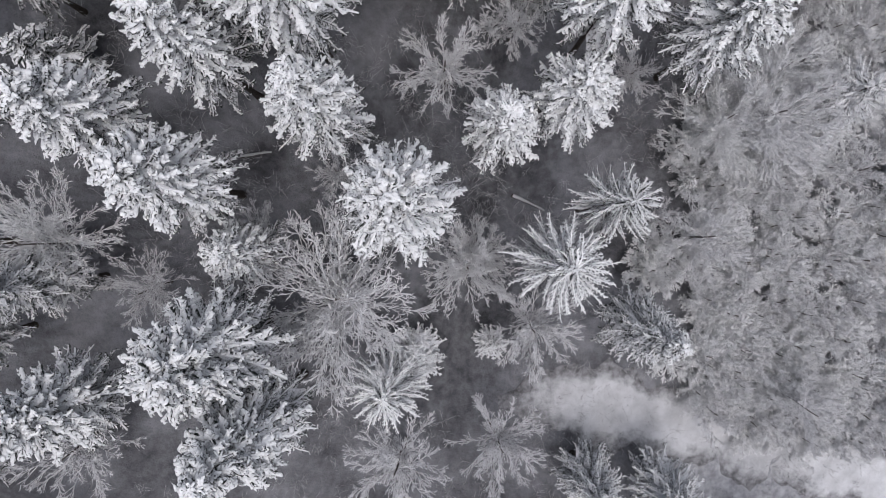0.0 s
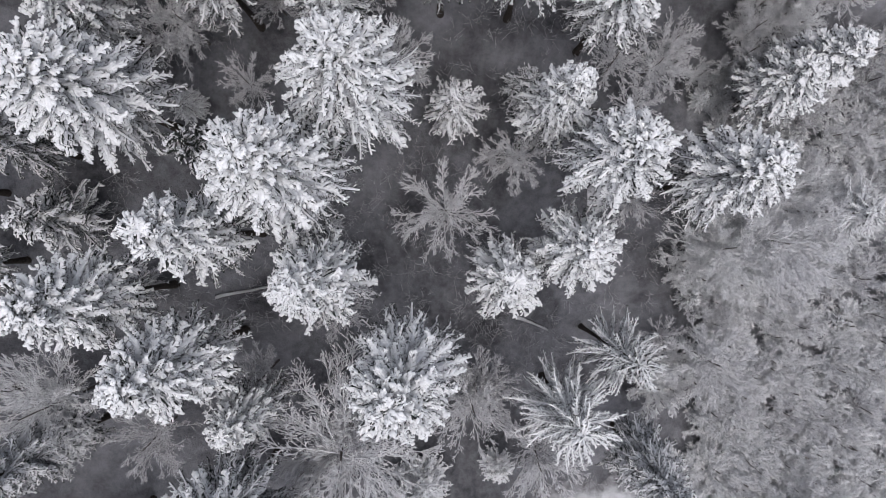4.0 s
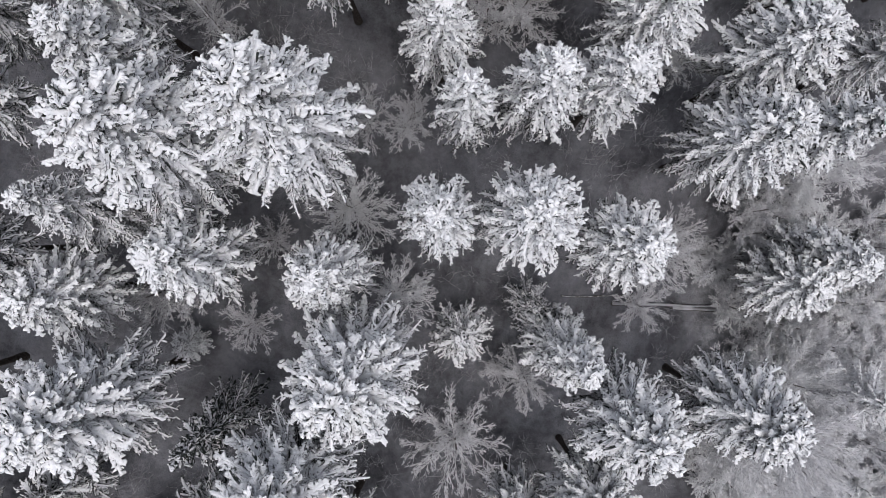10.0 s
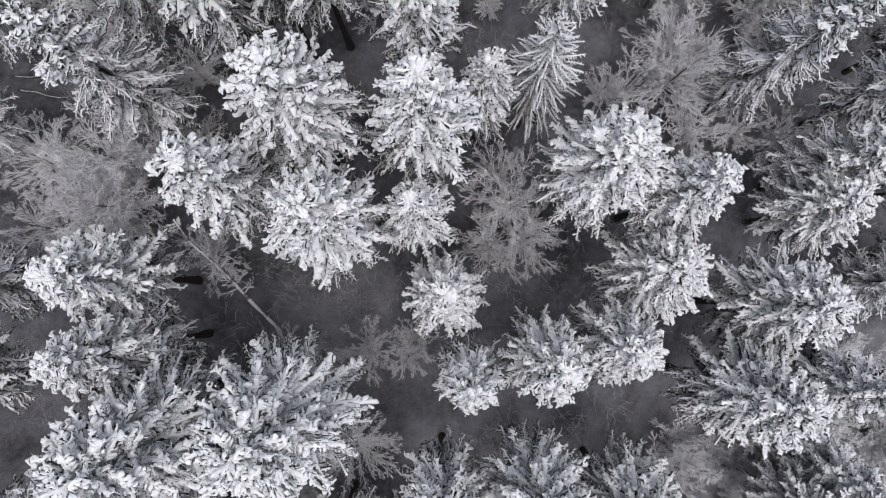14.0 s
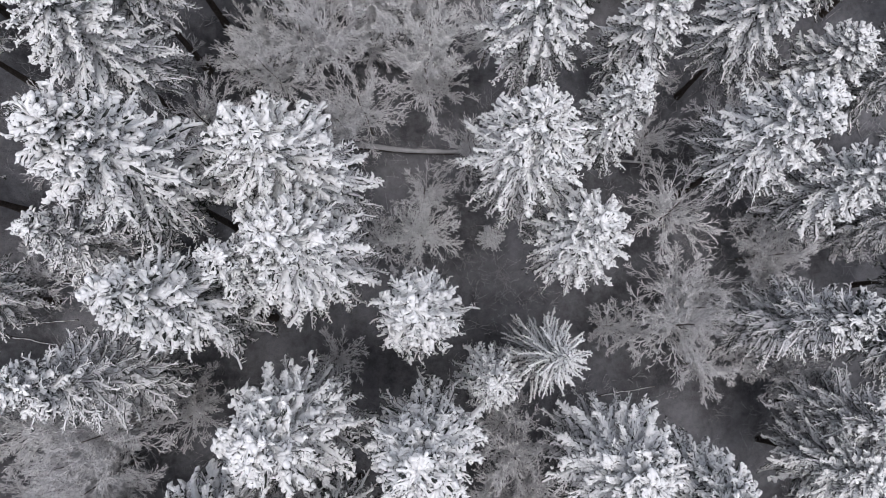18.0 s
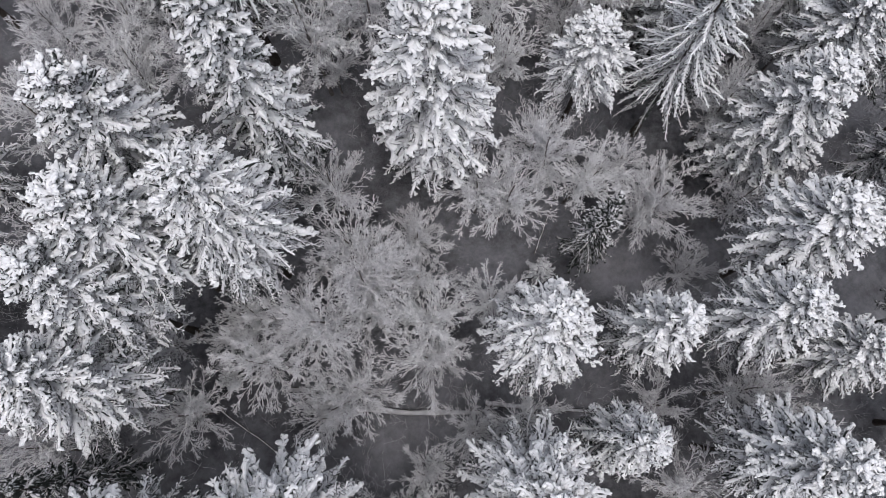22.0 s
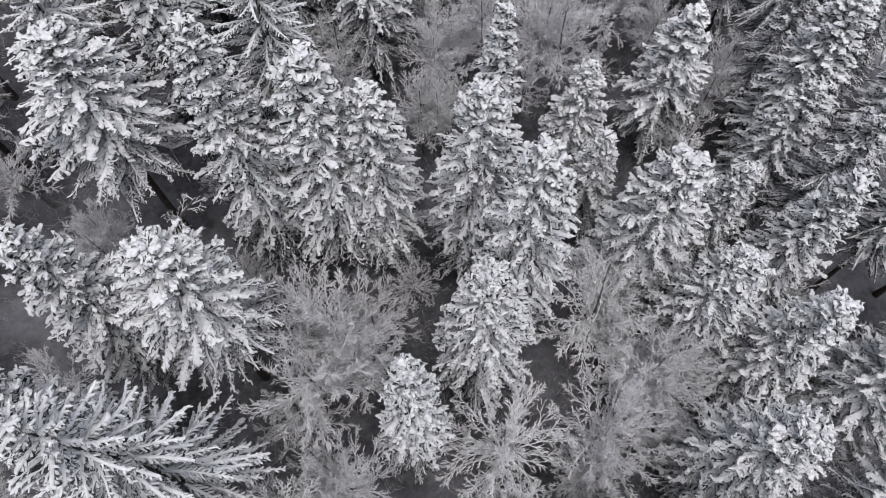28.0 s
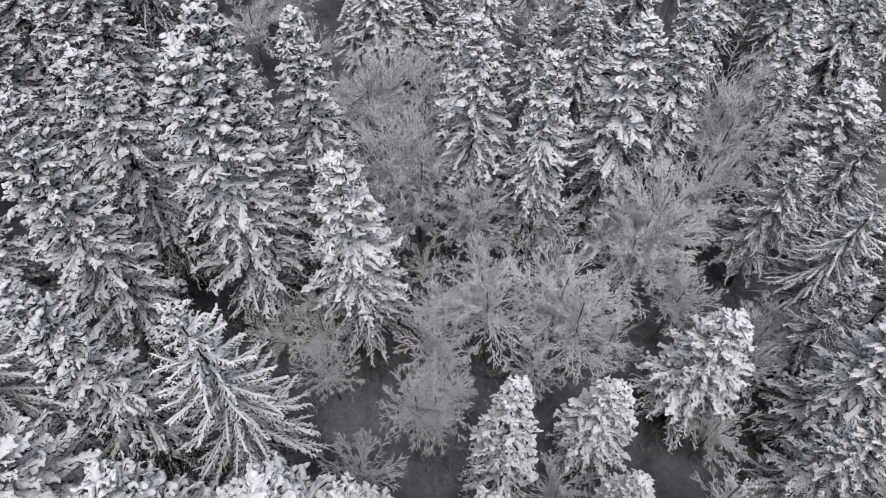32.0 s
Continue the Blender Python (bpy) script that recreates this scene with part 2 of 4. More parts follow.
# ---- the ground: one sheet to the horizon ----
def axis_steps(lo, hi, step, far):
    core = np.arange(lo, hi + step, step)
    grow = np.cumsum(step * 1.35 ** np.arange(1, 60))
    grow = grow[grow < far]
    return np.concatenate([(lo - grow)[::-1], core, hi + grow])


gx, gy = axis_steps(-50, 70, 1.0, 3500), axis_steps(-35, 200, 1.0, 3500)
XX, YY = np.meshgrid(gx, gy)
rough_z = np.zeros_like(XX)
rr = np.random.default_rng(3)
for wave in range(22):
    fx, fy = rr.normal(0, 1.0, 2)
    rough_z += 0.035 * np.sin(fx * XX + fy * YY + rr.uniform(0, 6.28))
ZZ = ground(XX, YY) + rough_z
nx, ny = len(gx), len(gy)
ii = (np.arange(ny - 1)[:, None] * nx + np.arange(nx - 1)[None]).ravel()
gt = np.concatenate([np.stack([ii, ii + 1, ii + nx + 1], 1), np.stack([ii, ii + nx + 1, ii + nx], 1)])
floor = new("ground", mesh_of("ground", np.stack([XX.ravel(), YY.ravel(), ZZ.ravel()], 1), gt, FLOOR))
# mask of the thicket, where the floor colour carries no tree shade
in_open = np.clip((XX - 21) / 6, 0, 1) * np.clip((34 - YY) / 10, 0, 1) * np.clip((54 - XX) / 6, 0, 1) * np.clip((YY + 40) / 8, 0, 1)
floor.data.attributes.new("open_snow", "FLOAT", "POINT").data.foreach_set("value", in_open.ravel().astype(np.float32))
tagged(floor, "forest slope under thin snow and litter, painted grey for the trees' shade", "ground", kind="structure")


# ---- spruces ----
def cones(a, b, r, rng):
    """Many thin three-sided points from a to b."""
    d = unit(b - a)
    side = unit(np.cross(d, unit(rng.normal(0, 1, a.shape))))
    other = np.cross(d, side)
    r = r[:, None]
    v = np.stack([a + side * r, a - side * r * 0.5 + other * r * 0.87, a - side * r * 0.5 - other * r * 0.87, b], 1)
    t = (np.array([(0, 1, 3), (1, 2, 3), (2, 0, 3)])[None] + (np.arange(len(a)) * 4)[:, None, None]).reshape(-1, 3)
    return v.reshape(-1, 3), t


def web(at, across, L, span, rng):
    """The snow that bridges the fingers of one bough: a low domed strip with a ragged outline along the curve at(q)."""
    rows = max(4, int(L / 0.42))
    q = np.linspace(0.1, 0.97, rows)
    wide = span * (0.16 * L * (1.12 - q) + 0.12) * np.clip(q / 0.3, 0.4, 1)
    mid = np.stack([at(c) for c in q])
    v = np.zeros((rows, 5, 3))
    for i, c in enumerate((-1.0, -0.5, 0.0, 0.5, 1.0)):
        w = wide * c * rng.uniform(0.6, 1.25, rows)
        v[:, i] = mid + across * w[:, None]
        v[:, i, 2] += 0.02 - 0.30 * np.abs(w) - (0.10 if abs(c) == 1 else 0) + rng.normal(0, 0.035, rows)
    i0 = (np.arange(rows - 1)[:, None] * 5 + np.arange(4)[None]).ravel()
    return v.reshape(-1, 3), np.concatenate([np.stack([i0, i0 + 5, i0 + 6], 1), np.stack([i0, i0 + 6, i0 + 1], 1)])


def spruce_kind(seed, height, radius, crown, droop, load, taper, material=None, lift=0.9, count=1.0, spray=1.0, gap=1.0, lower=0.42, far=False, open_sprays=False):
    """Meshes of one spruce: trunk, needles, snow load, sheltered lower boughs. Every bough is a feather of rounded,
    snow-covered fingers. crown: part of the height that bears boughs; load: thickness of the snow; lower: part of the
    crown that holds little snow and is coloured darker for its shade."""
    rng = np.random.default_rng(seed)
    base, span = height * (1 - crown), height * crown
    main, fine, nubs, kites, fuzz, webs = [], [], [], [], [], []
    lean, lop = rng.uniform(0, 6.28), rng.uniform(0.0, 0.07)
    z, turn = 0.0, rng.uniform(0, 6.28)
    while z < span - 0.3:
        u = z / span
        reach = radius * min(1.0, 0.80 + 1.1 * u) * (1 - u) ** taper + 0.16
        n = max(5, int(round((3.2 + 1.75 * reach) * count * (1.0 if open_sprays else 0.95 + 0.6 * u))))
        turn += rng.uniform(0.4, 1.2)
        for i in range(n):
            az = turn + 6.283 * i / n + rng.normal(0, 0.24)
            L = reach * rng.uniform(0.72, 1.13) * (1 + lop * math.cos(az - lean))
            L *= 0.55 if rng.random() < 0.07 else 1
            elev = -0.30 * droop + (1.05 * lift + 0.3 * droop) * u ** 1.5 + rng.normal(0, 0.15)
            out = np.array([math.cos(az), math.sin(az), 0.0])
            across = np.array([-out[1], out[0], 0.0])
            root = np.array([0, 0, base + z + rng.uniform(-0.3, 0.3)])
            hang = droop * L * 0.24 * (1 - 0.75 * u)
            low = u < lower * rng.uniform(0.5, 1.2)
            fat = load * (0.70 if low else 1.0) * rng.uniform(0.78, 1.22)
            bend = rng.normal(0, 0.16)

            def at(q):
                return root + across * (L * bend * q * q) + out * (L * q * math.cos(elev)) + np.array([0, 0, L * q * math.sin(elev) - hang * q * q])

            thick = (0.068 if open_sprays else 0.13) * fat
            cuts = (0.15, 0.4, 0.62, 0.82, 1.0) if open_sprays else (0.15, 0.5, 0.8, 1.0) if L > 2.2 else (0.15, 0.6, 1.0)
            for s0, s1 in zip(cuts, cuts[1:]):
                main.append((at(s0), at(min(s1 + 0.06, 1.04)), thick * (1.2 - 0.4 * s1) * rng.uniform(0.85, 1.2), 0.02, low))
            kites.append((at(0.1), at(0.92), (0.05 if open_sprays else 0.13) * L + 0.06, 0.0))
            if not open_sprays and not low:
                webs.append(web(at, across, L, 0.6, rng))
            per = (7.0 if open_sprays else 7.0) * spray * (0.5 if far else 0.7 if low else 1.0)
            twigs = int(2 + per * L)
            for j in range(twigs):
                s = 0.16 + 0.84 * (j + rng.uniform(0.0, 1.0)) / twigs
                side = 1 if j % 2 else -1
                if open_sprays:
                    spread = side * rng.uniform(0.4, 0.9)
                    tl, tr = (0.09 * L * (1.12 - s) + 0.15) * rng.uniform(0.6, 1.3), 0.042 * fat * rng.uniform(0.75, 1.3)
                else:
                    spread = side * rng.uniform(0.45, 1.05)
                    tl, tr = (0.12 * L * (1.08 - s) + 0.20) * rng.uniform(0.65, 1.3), 0.080 * fat * rng.uniform(0.7, 1.35)
                tl = min(tl, 0.8)
                p = at(s) + np.array([0, 0, rng.uniform(-0.05, 0.04)])
                way = out * math.cos(spread) + across * math.sin(spread)
                q = p + way * tl + np.array([0, 0, tl * (math.sin(elev) * 0.6 - 0.26 * droop + rng.normal(0, 0.16))])
                fine.append((p, q, tr, 0.14 * droop * tl, low))
                if far:
                    continue
                if not open_sprays:
                    for _ in range(1 if j % 2 else 0):
                        e = p + (q - p) * rng.uniform(0.3, 0.95) - np.array([0, 0, 0.05 * droop * tl])
                        twist = spread + rng.choice((-1, 1)) * rng.uniform(0.5, 1.1)
                        f = e + (out * math.cos(twist) + across * math.sin(twist)) * rng.uniform(0.12, 0.26) + np.array([0, 0, rng.normal(-0.03, 0.05)])
                        nubs.append((e, f, tr * rng.uniform(0.6, 0.9), 0.02, low))
                if j % 2 == 0:
                    e = p + (q - p) * rng.uniform(0.4, 1.0) - np.array([0, 0, 0.6 * tr])
                    fuzz.append((e, e + unit(q - p + across * side * rng.uniform(-0.1, 0.6) * tl) * (tr + rng.uniform(0.06, 0.14)) + np.array([0, 0, rng.uniform(-0.10, 0.02)]), 0.03, low))
                if j % 3 == 0:
                    kites.append((p, q + (q - p) * 0.15, 0.11, 0.06))
            if not open_sprays and not far:
                for _ in range(int((0.8 + 1.5 * L) * (0.25 if low else 1.0) * load)):
                    s, twist, tl = rng.uniform(0.25, 1.0), rng.normal(0, 0.8), rng.uniform(0.14, 0.30)
                    p = at(s) + across * rng.normal(0, 0.02 * L + 0.07) + np.array([0, 0, rng.uniform(-0.02, 0.07) * fat])
                    fine.append((p, p + (out * math.cos(twist) + across * math.sin(twist)) * tl + np.array([0, 0, rng.normal(-0.04, 0.05)]), rng.uniform(0.09, 0.16) * fat, 0.03, low))
        z += (0.38 + 0.42 * (1 - u)) * gap
    tipz = base + span
    main.append((np.array([0, 0, tipz - 0.9]), np.array([0, 0, tipz]), 0.10 * load, 0.0, False))
    for i in range(6):
        az = i * 1.05 + turn
        main.append((np.array([0, 0, tipz - 0.7]), np.array([0.45 * math.cos(az), 0.45 * math.sin(az), tipz - 0.35]), 0.09 * load, 0.02, False))

    def rods(low):
        def stack(rows):
            rows = [p for p in rows if p[4] == low]
            return [np.array([p[i] for p in rows]) for i in range(4)] if rows else None

        m, f, g = stack(main), stack(fine), stack(nubs)
        pieces = []
        if m:
            pieces.append(spindles(*m, rng, 5, (0.0, 0.3, 0.86), (0.8, 1.0, 0.78), 0.95, 0.16))
        if f:
            pieces.append(spindles(*f, rng, 4, (0.0, 0.75), (0.75, 1.0), 0.95, 0.16) if low or far else spindles(*f, rng, 5, (0.0, 0.42, 0.84), (0.7, 1.0, 0.8), 0.95, 0.16))
        if g:
            pieces.append(spindles(*g, rng, 4, (0.0, 0.72), (0.9, 0.95), 0.9, 0.12))
        z3 = [p for p in fuzz if p[3] == low]
        if z3:
            pieces.append(cones(*[np.array([p[i] for p in z3]) for i in range(3)], rng))
        if not pieces:
            return None
        v, t = joined(pieces)
        return (v if open_sprays else lumpy(lumpy(lumpy(v, 0.9, 0.09, seed), 0.34, 0.035, seed + 1), 0.16, 0.014, seed + 2)), t

    A, B, W, S = (np.array([p[i] for p in kites]) for i in range(4))
    d = unit(B - A)
    side = unit(np.cross(d, np.array([0.0, 0.0, 1.0])) + 1e-4)
    down = np.array([0, 0, -1.0])
    mid = A + (B - A) * 0.6
    B[:, 2] -= S
    kv = np.stack([A, mid + side * W[:, None] + down * 0.16, B + down * 0.05, mid - side * W[:, None] + down * 0.16], 1)
    kt = (np.array([(0, 1, 2), (0, 2, 3)])[None] + (np.arange(len(A)) * 4)[:, None, None]).reshape(-1, 3)
    tv, tt = pole(tipz - 0.6, 0.011 * height + 0.05, 0.03, rng, bend=0.05)
    meshes = [("trunk", mesh_of("spruce_trunk", tv, tt, BARK)), ("needle_layer", mesh_of("spruce_needles", *joined([(kv.reshape(-1, 3), kt)] + webs), NEEDLES, False))]
    high, under = rods(False), rods(True)
    meshes.append(("snow_load", mesh_of("spruce_snow", *high, material or SNOW_LOAD)))
    if under:
        meshes.append(("lower_crown", mesh_of("spruce_lower", *under, SNOW_THIN)))
    return dict(meshes=meshes, height=height, radius=radius)


#                     seed  height radius crown droop load taper
KINDS = {
    "full": [spruce_kind(11, 24, 3.6, 0.54, 1.0, 1.1, 0.54, lower=0.36), spruce_kind(12, 25, 4.1, 0.50, 0.9, 1.15, 0.50, lower=0.36), spruce_kind(13, 22, 3.2, 0.54, 1.1, 1.1, 0.56, lower=0.36),
             spruce_kind(14, 26, 3.8, 0.56, 1.0, 1.05, 0.62, lower=0.36), spruce_kind(16, 25, 4.5, 0.48, 1.0, 1.1, 0.50, lower=0.36), spruce_kind(81, 26, 5.3, 0.52, 1.0, 1.1, 0.50, lower=0.36)],
    "tall": [spruce_kind(17, 23, 3.4, 0.84, 1.1, 1.1, 0.44, lower=0.20), spruce_kind(18, 24, 3.8, 0.82, 1.1, 1.15, 0.42, lower=0.20), spruce_kind(19, 22, 3.0, 0.84, 1.1, 1.1, 0.46, lower=0.20),
             spruce_kind(82, 23, 4.5, 0.82, 1.1, 1.15, 0.44, lower=0.20)],
    "spire": [spruce_kind(21, 23, 3.0, 0.80, 1.3, 1.1, 0.58, lower=0.3), spruce_kind(22, 22, 2.6, 0.82, 1.2, 1.1, 0.60, lower=0.3), spruce_kind(23, 24, 3.5, 0.78, 1.4, 1.15, 0.56, lower=0.3)],
    "sparse": [spruce_kind(31, 20, 3.8, 0.46, 0.25, 0.95, 0.40, count=0.95, spray=0.8, gap=1.0, lower=0.2, open_sprays=True),
               spruce_kind(33, 20, 3.8, 0.50, 0.35, 0.95, 0.45, count=0.95, spray=0.8, gap=1.0, lower=0.2, open_sprays=True)],
    "dark": [spruce_kind(34, 22, 3.4, 0.70, 1.0, 0.85, 0.70, lower=1.0), spruce_kind(35, 20, 3.2, 0.66, 0.9, 0.85, 0.62, lower=0.9)],
    "claw": [spruce_kind(36, 16, 3.2, 0.60, 0.5, 0.62, 0.45, SNOW_THIN, count=0.8, spray=0.8, gap=1.1, lower=0.1, open_sprays=True)],
    "star": [spruce_kind(32, 25, 4.4, 0.66, 1.25, 1.2, 0.62, count=0.95, spray=0.9, gap=1.0, lower=0.1, open_sprays=True)],
    "thin": [spruce_kind(41, 10, 2.5, 0.75, 0.9, 0.8, 0.75, SNOW_THIN, count=0.85), spruce_kind(42, 15, 2.5, 0.66, 0.9, 0.85, 0.7, SNOW_THIN, count=0.8)],
    "far": [spruce_kind(51, 22, 3.0, 0.75, 1.3, 1.5, 0.8, count=0.5, spray=0.25, gap=2.3, far=True), spruce_kind(52, 23, 3.5, 0.7, 1.2, 1.6, 0.7, count=0.6, spray=0.25, gap=2.1, far=True)],
}
SPRUCE_LABEL = {
    "full": "tall spruce with heavy white snow on every bough", "spire": "slender conical spruce with drooping snow-laden boughs",
    "sparse": "open spruce with long dark branches thinly lined with snow", "thin": "small dark spruce with patchy snow on its boughs",
    "tall": "tall spruce with white snow down to its low boughs",
    "dark": "dark spruce with thin snow on its drooping boughs",
    "star": "spruce with long separate branches lined with thick snow",
    "claw": "thin dark spruce with bare spidery branches faintly lined with snow",
    "far": "distant snow-covered spruce in dense forest"}
PART_LABEL = {"trunk": "dark rough bark", "needle_layer": "dark green needles", "snow_load": "thick white snow", "lower_crown": "dark boughs dusted with snow"}
made_spruces = {}
standing = []
place_rng = np.random.default_rng(77)


def spruce(x, y, top, radius, kind="full"):
    """A spruce whose tip stands at the height top; the kind nearest in shape is fitted to its size."""
    foot = float(ground(np.float64(x), np.float64(y)))
    high = top - foot
    standing.append((x, y))
    options = KINDS[kind]
    best = sorted(range(len(options)), key=lambda i: abs(math.log((options[i]["radius"] / options[i]["height"]) / (radius / high))) + 0.9 * abs(math.log(options[i]["radius"] / radius)))[:2]
    pick = best[int(place_rng.integers(0, len(best)))]
    g = options[pick]
    m = Matrix.LocRotScale((x, y, foot), Euler((place_rng.normal(0, 0.004), place_rng.normal(0, 0.004), place_rng.uniform(0, 6.28))),
                           (radius / g["radius"], radius / g["radius"], high / g["height"]))
    if (kind, pick) not in made_spruces:
        ob = new("spruce_tree")
        for name, me in g["meshes"]:
            piece = part(name, me, ob, PART_LABEL[name])
            if name != "trunk":
                tagged(piece, kind="stuff")
        tagged(ob, SPRUCE_LABEL[kind], "spruce tree", "spruces of the forest")
        made_spruces[(kind, pick)] = ob
        ob.matrix_basis = m
        return ob
    src = made_spruces[(kind, pick)]
    keep = src.matrix_basis.copy()
    src.matrix_basis = Matrix.Identity(4)
    ob = copy_thing(src, m)
    src.matrix_basis = keep
    return ob


def distant(spots):
    """Spruces past the overlooked ground, some added unseen to block sky light, joined into one stretch of forest.
    spots: x, y, height, radius.
    """
    pieces = []
    for i, (x, y, high, radius) in enumerate(spots):
        g = KINDS["far"][i % 2]
        a = i * 2.17
        for name, me in g["meshes"]:
            v = np.empty(len(me.vertices) * 3, np.float32)
            me.vertices.foreach_get("co", v)
            t = np.empty(len(me.loops), np.int32)
            me.loops.foreach_get("vertex_index", t)
            v = v.reshape(-1, 3).astype(float) * (radius / g["radius"], radius / g["radius"], high / g["height"])
            v = np.stack([v[:, 0] * math.cos(a) - v[:, 1] * math.sin(a) + x, v[:, 0] * math.sin(a) + v[:, 1] * math.cos(a) + y, v[:, 2] + float(ground(np.float64(x), np.float64(y)))], 1)
            pieces.append((v, t.reshape(-1, 3)))
    return tagged(new("distant_forest", mesh_of("distant_forest", *joined(pieces), SNOW_LOAD)), "dense distant spruce forest under heavy snow, with unseen flanks added for shade", "forest", kind="stuff")


# ---- leafless trees white with rime ----
def offshoots(a, b, per, length, tail, wander, rng, lift=0.1):
    """For every rod a-b some thinner ones that leave it at an angle, longer near its foot."""
    n = len(a)
    s = (np.arange(per)[None] + rng.uniform(0, 1, (n, per))) / per * 0.86 + 0.14
    s = s[:, :, None]
    d, L = unit(b - a)[:, None], np.linalg.norm(b - a, axis=1)[:, None, None]
    q = unit(rng.normal(0, 1, (n, per, 3)))
    q = unit(q - d * (q * d).sum(-1, keepdims=True))
    way = unit(d * 0.9 + q * wander + np.array([0, 0, lift]))
    p = a[:, None] + (b - a)[:, None] * s
    e = p + way * (length * L * (1.15 - s) + tail) * rng.uniform(0.7, 1.25, (n, per, 1))
    return p.reshape(-1, 3), e.reshape(-1, 3)


def bare_kind(seed, height, radius, limbs, per, thick, material, upright=0.9, low=0.28):
    """Meshes of one leafless tree: trunk, crown of limbs, spray of twigs."""
    rng = np.random.default_rng(seed)
    la, lb, lr = [], [], []
    for i in range(limbs):
        f = (i + 0.5) / limbs
        az, z0 = i * 2.4 + rng.normal(0, 0.3), height * (low + 0.42 * f)
        rise = rng.uniform(-0.25, 1.0)
        over, tip = radius * math.sqrt(1 - rise * rise * 0.96) * rng.uniform(0.85, 1.05), height * (0.56 + 0.44 * rise * min(1, upright))
        z0 = max(height * 0.04, min(z0, tip - 0.22 * over))
        elev, L = math.atan2(tip - z0, over), math.hypot(over, tip - z0)
        p = np.array([0, 0, z0])
        for step in range(3):
            d = np.array([math.cos(az) * math.cos(elev), math.sin(az) * math.cos(elev), math.sin(elev)])
            q = p + d * L * (0.36, 0.34, 0.30)[step]
            la.append(p), lb.append(q), lr.append(thick * (1.25, 0.95, 0.7)[step])
            p = q
            az, elev = az + rng.normal(0, 0.17), elev + rng.normal(-0.07, 0.12)
    la, lb, lr = np.array(la), np.array(lb), np.array(lr)
    ba, bb = offshoots(la, lb, per[0], 0.52, 0.30, 0.55, rng, 0.03)
    sa, sb = offshoots(ba, bb, per[1], 0.42, 0.18, 0.55, rng, 0.03)
    ta, tb = offshoots(sa, sb, per[2], 0.42, 0.14, 0.60, rng, 0.02)
    lv = joined([spindles(la, lb, lr, 0 * lr, rng, 4, (0.0, 0.6), (1.0, 0.8), 1.0, 0.1), cones(ba, bb, np.full(len(ba), thick * 0.9), rng)])
    tv = joined([cones(sa, sb, np.full(len(sa), thick * 0.85), rng), cones(ta, tb, np.full(len(ta), thick * 0.8), rng)])
    pv, pt = pole(height * 0.84, 0.010 * height + 0.03, thick * 1.2, rng, 6, 7, 0.18)
    return dict(meshes=[("trunk", mesh_of("bare_trunk", pv, pt, GREY_BARK)), ("crown", mesh_of("bare_crown", *lv, material)), ("spray", mesh_of("bare_spray", *tv, material, False))], height=height, radius=radius)


BARE = {
    "big": [bare_kind(51, 11, 4.4, 46, (6, 4, 2), 0.034, FROST_BRIGHT), bare_kind(52, 12, 5.0, 50, (6, 4, 2), 0.034, FROST_BRIGHT), bare_kind(53, 12, 4.4, 46, (6, 4, 2), 0.034, FROST, 1.1)],
    "fine": [bare_kind(61, 9, 3.4, 26, (5, 4, 2), 0.036, FROST), bare_kind(62, 10, 3.2, 24, (5, 4, 2), 0.036, FROST), bare_kind(63, 8, 3.4, 26, (5, 4, 2), 0.036, FROST, 0.75), bare_kind(64, 10, 3.6, 28, (5, 4, 2), 0.036, FROST)],
    "grown": [bare_kind(65, 14, 3.7, 34, (5, 4, 2), 0.038, FROST, 0.95, 0.34), bare_kind(66, 13, 3.4, 32, (5, 4, 2), 0.038, FROST_BRIGHT, 1.0, 0.30), bare_kind(67, 15, 4.0, 36, (5, 4, 2), 0.038, FROST, 0.9, 0.38)],
    "shrub": [bare_kind(71, 3.2, 1.9, 15, (5, 4, 2), 0.036, FROST, 0.85, 0.05), bare_kind(72, 3.0, 1.9, 15, (5, 4, 2), 0.036, FROST_BRIGHT, 0.7, 0.05), bare_kind(73, 3.6, 1.9, 16, (5, 4, 2), 0.036, FROST_BRIGHT, 0.95, 0.05)],
}
BARE_LABEL = {"big": "broad leafless tree with thickly rimed white twigs", "fine": "leafless young tree with fine frosted grey twigs", "grown": "tall leafless tree with a dark trunk and a round rimed crown", "shrub": "low leafless shrub with frosted twigs in the snow"}
made_bare = {}


def bare(x, y, height, radius, kind="fine"):
    if kind != "shrub" and height > 3.2 * radius and height > 8:
        kind = "grown"
    options = BARE[kind]
    pick = int(place_rng.integers(0, len(options)))
    g = options[pick]
    foot = float(ground(np.float64(x), np.float64(y)))
    m = Matrix.LocRotScale((x, y, foot), Euler((place_rng.normal(0, 0.05), place_rng.normal(0, 0.05), place_rng.uniform(0, 6.28))),
                           (radius / g["radius"], radius / g["radius"], height / g["height"]))
    if (kind, pick) not in made_bare:
        ob = new("leafless_shrub" if kind == "shrub" else "leafless_tree")
        for name, me in g["meshes"]:
            piece = part(name, me, ob, {"trunk": "grey bark", "crown": "", "spray": "white rime on fine twigs"}[name])
            if name != "trunk":
                tagged(piece, kind="stuff")
        tagged(ob, BARE_LABEL[kind], "shrub" if kind == "shrub" else "leafless tree", "frosted shrubs" if kind == "shrub" else "leafless trees of the forest")
        made_bare[(kind, pick)] = ob
        ob.matrix_basis = m
        return ob
    src = made_bare[(kind, pick)]
    keep = src.matrix_basis.copy()
    src.matrix_basis = Matrix.Identity(4)
    ob = copy_thing(src, m)
    src.matrix_basis = keep
    return ob


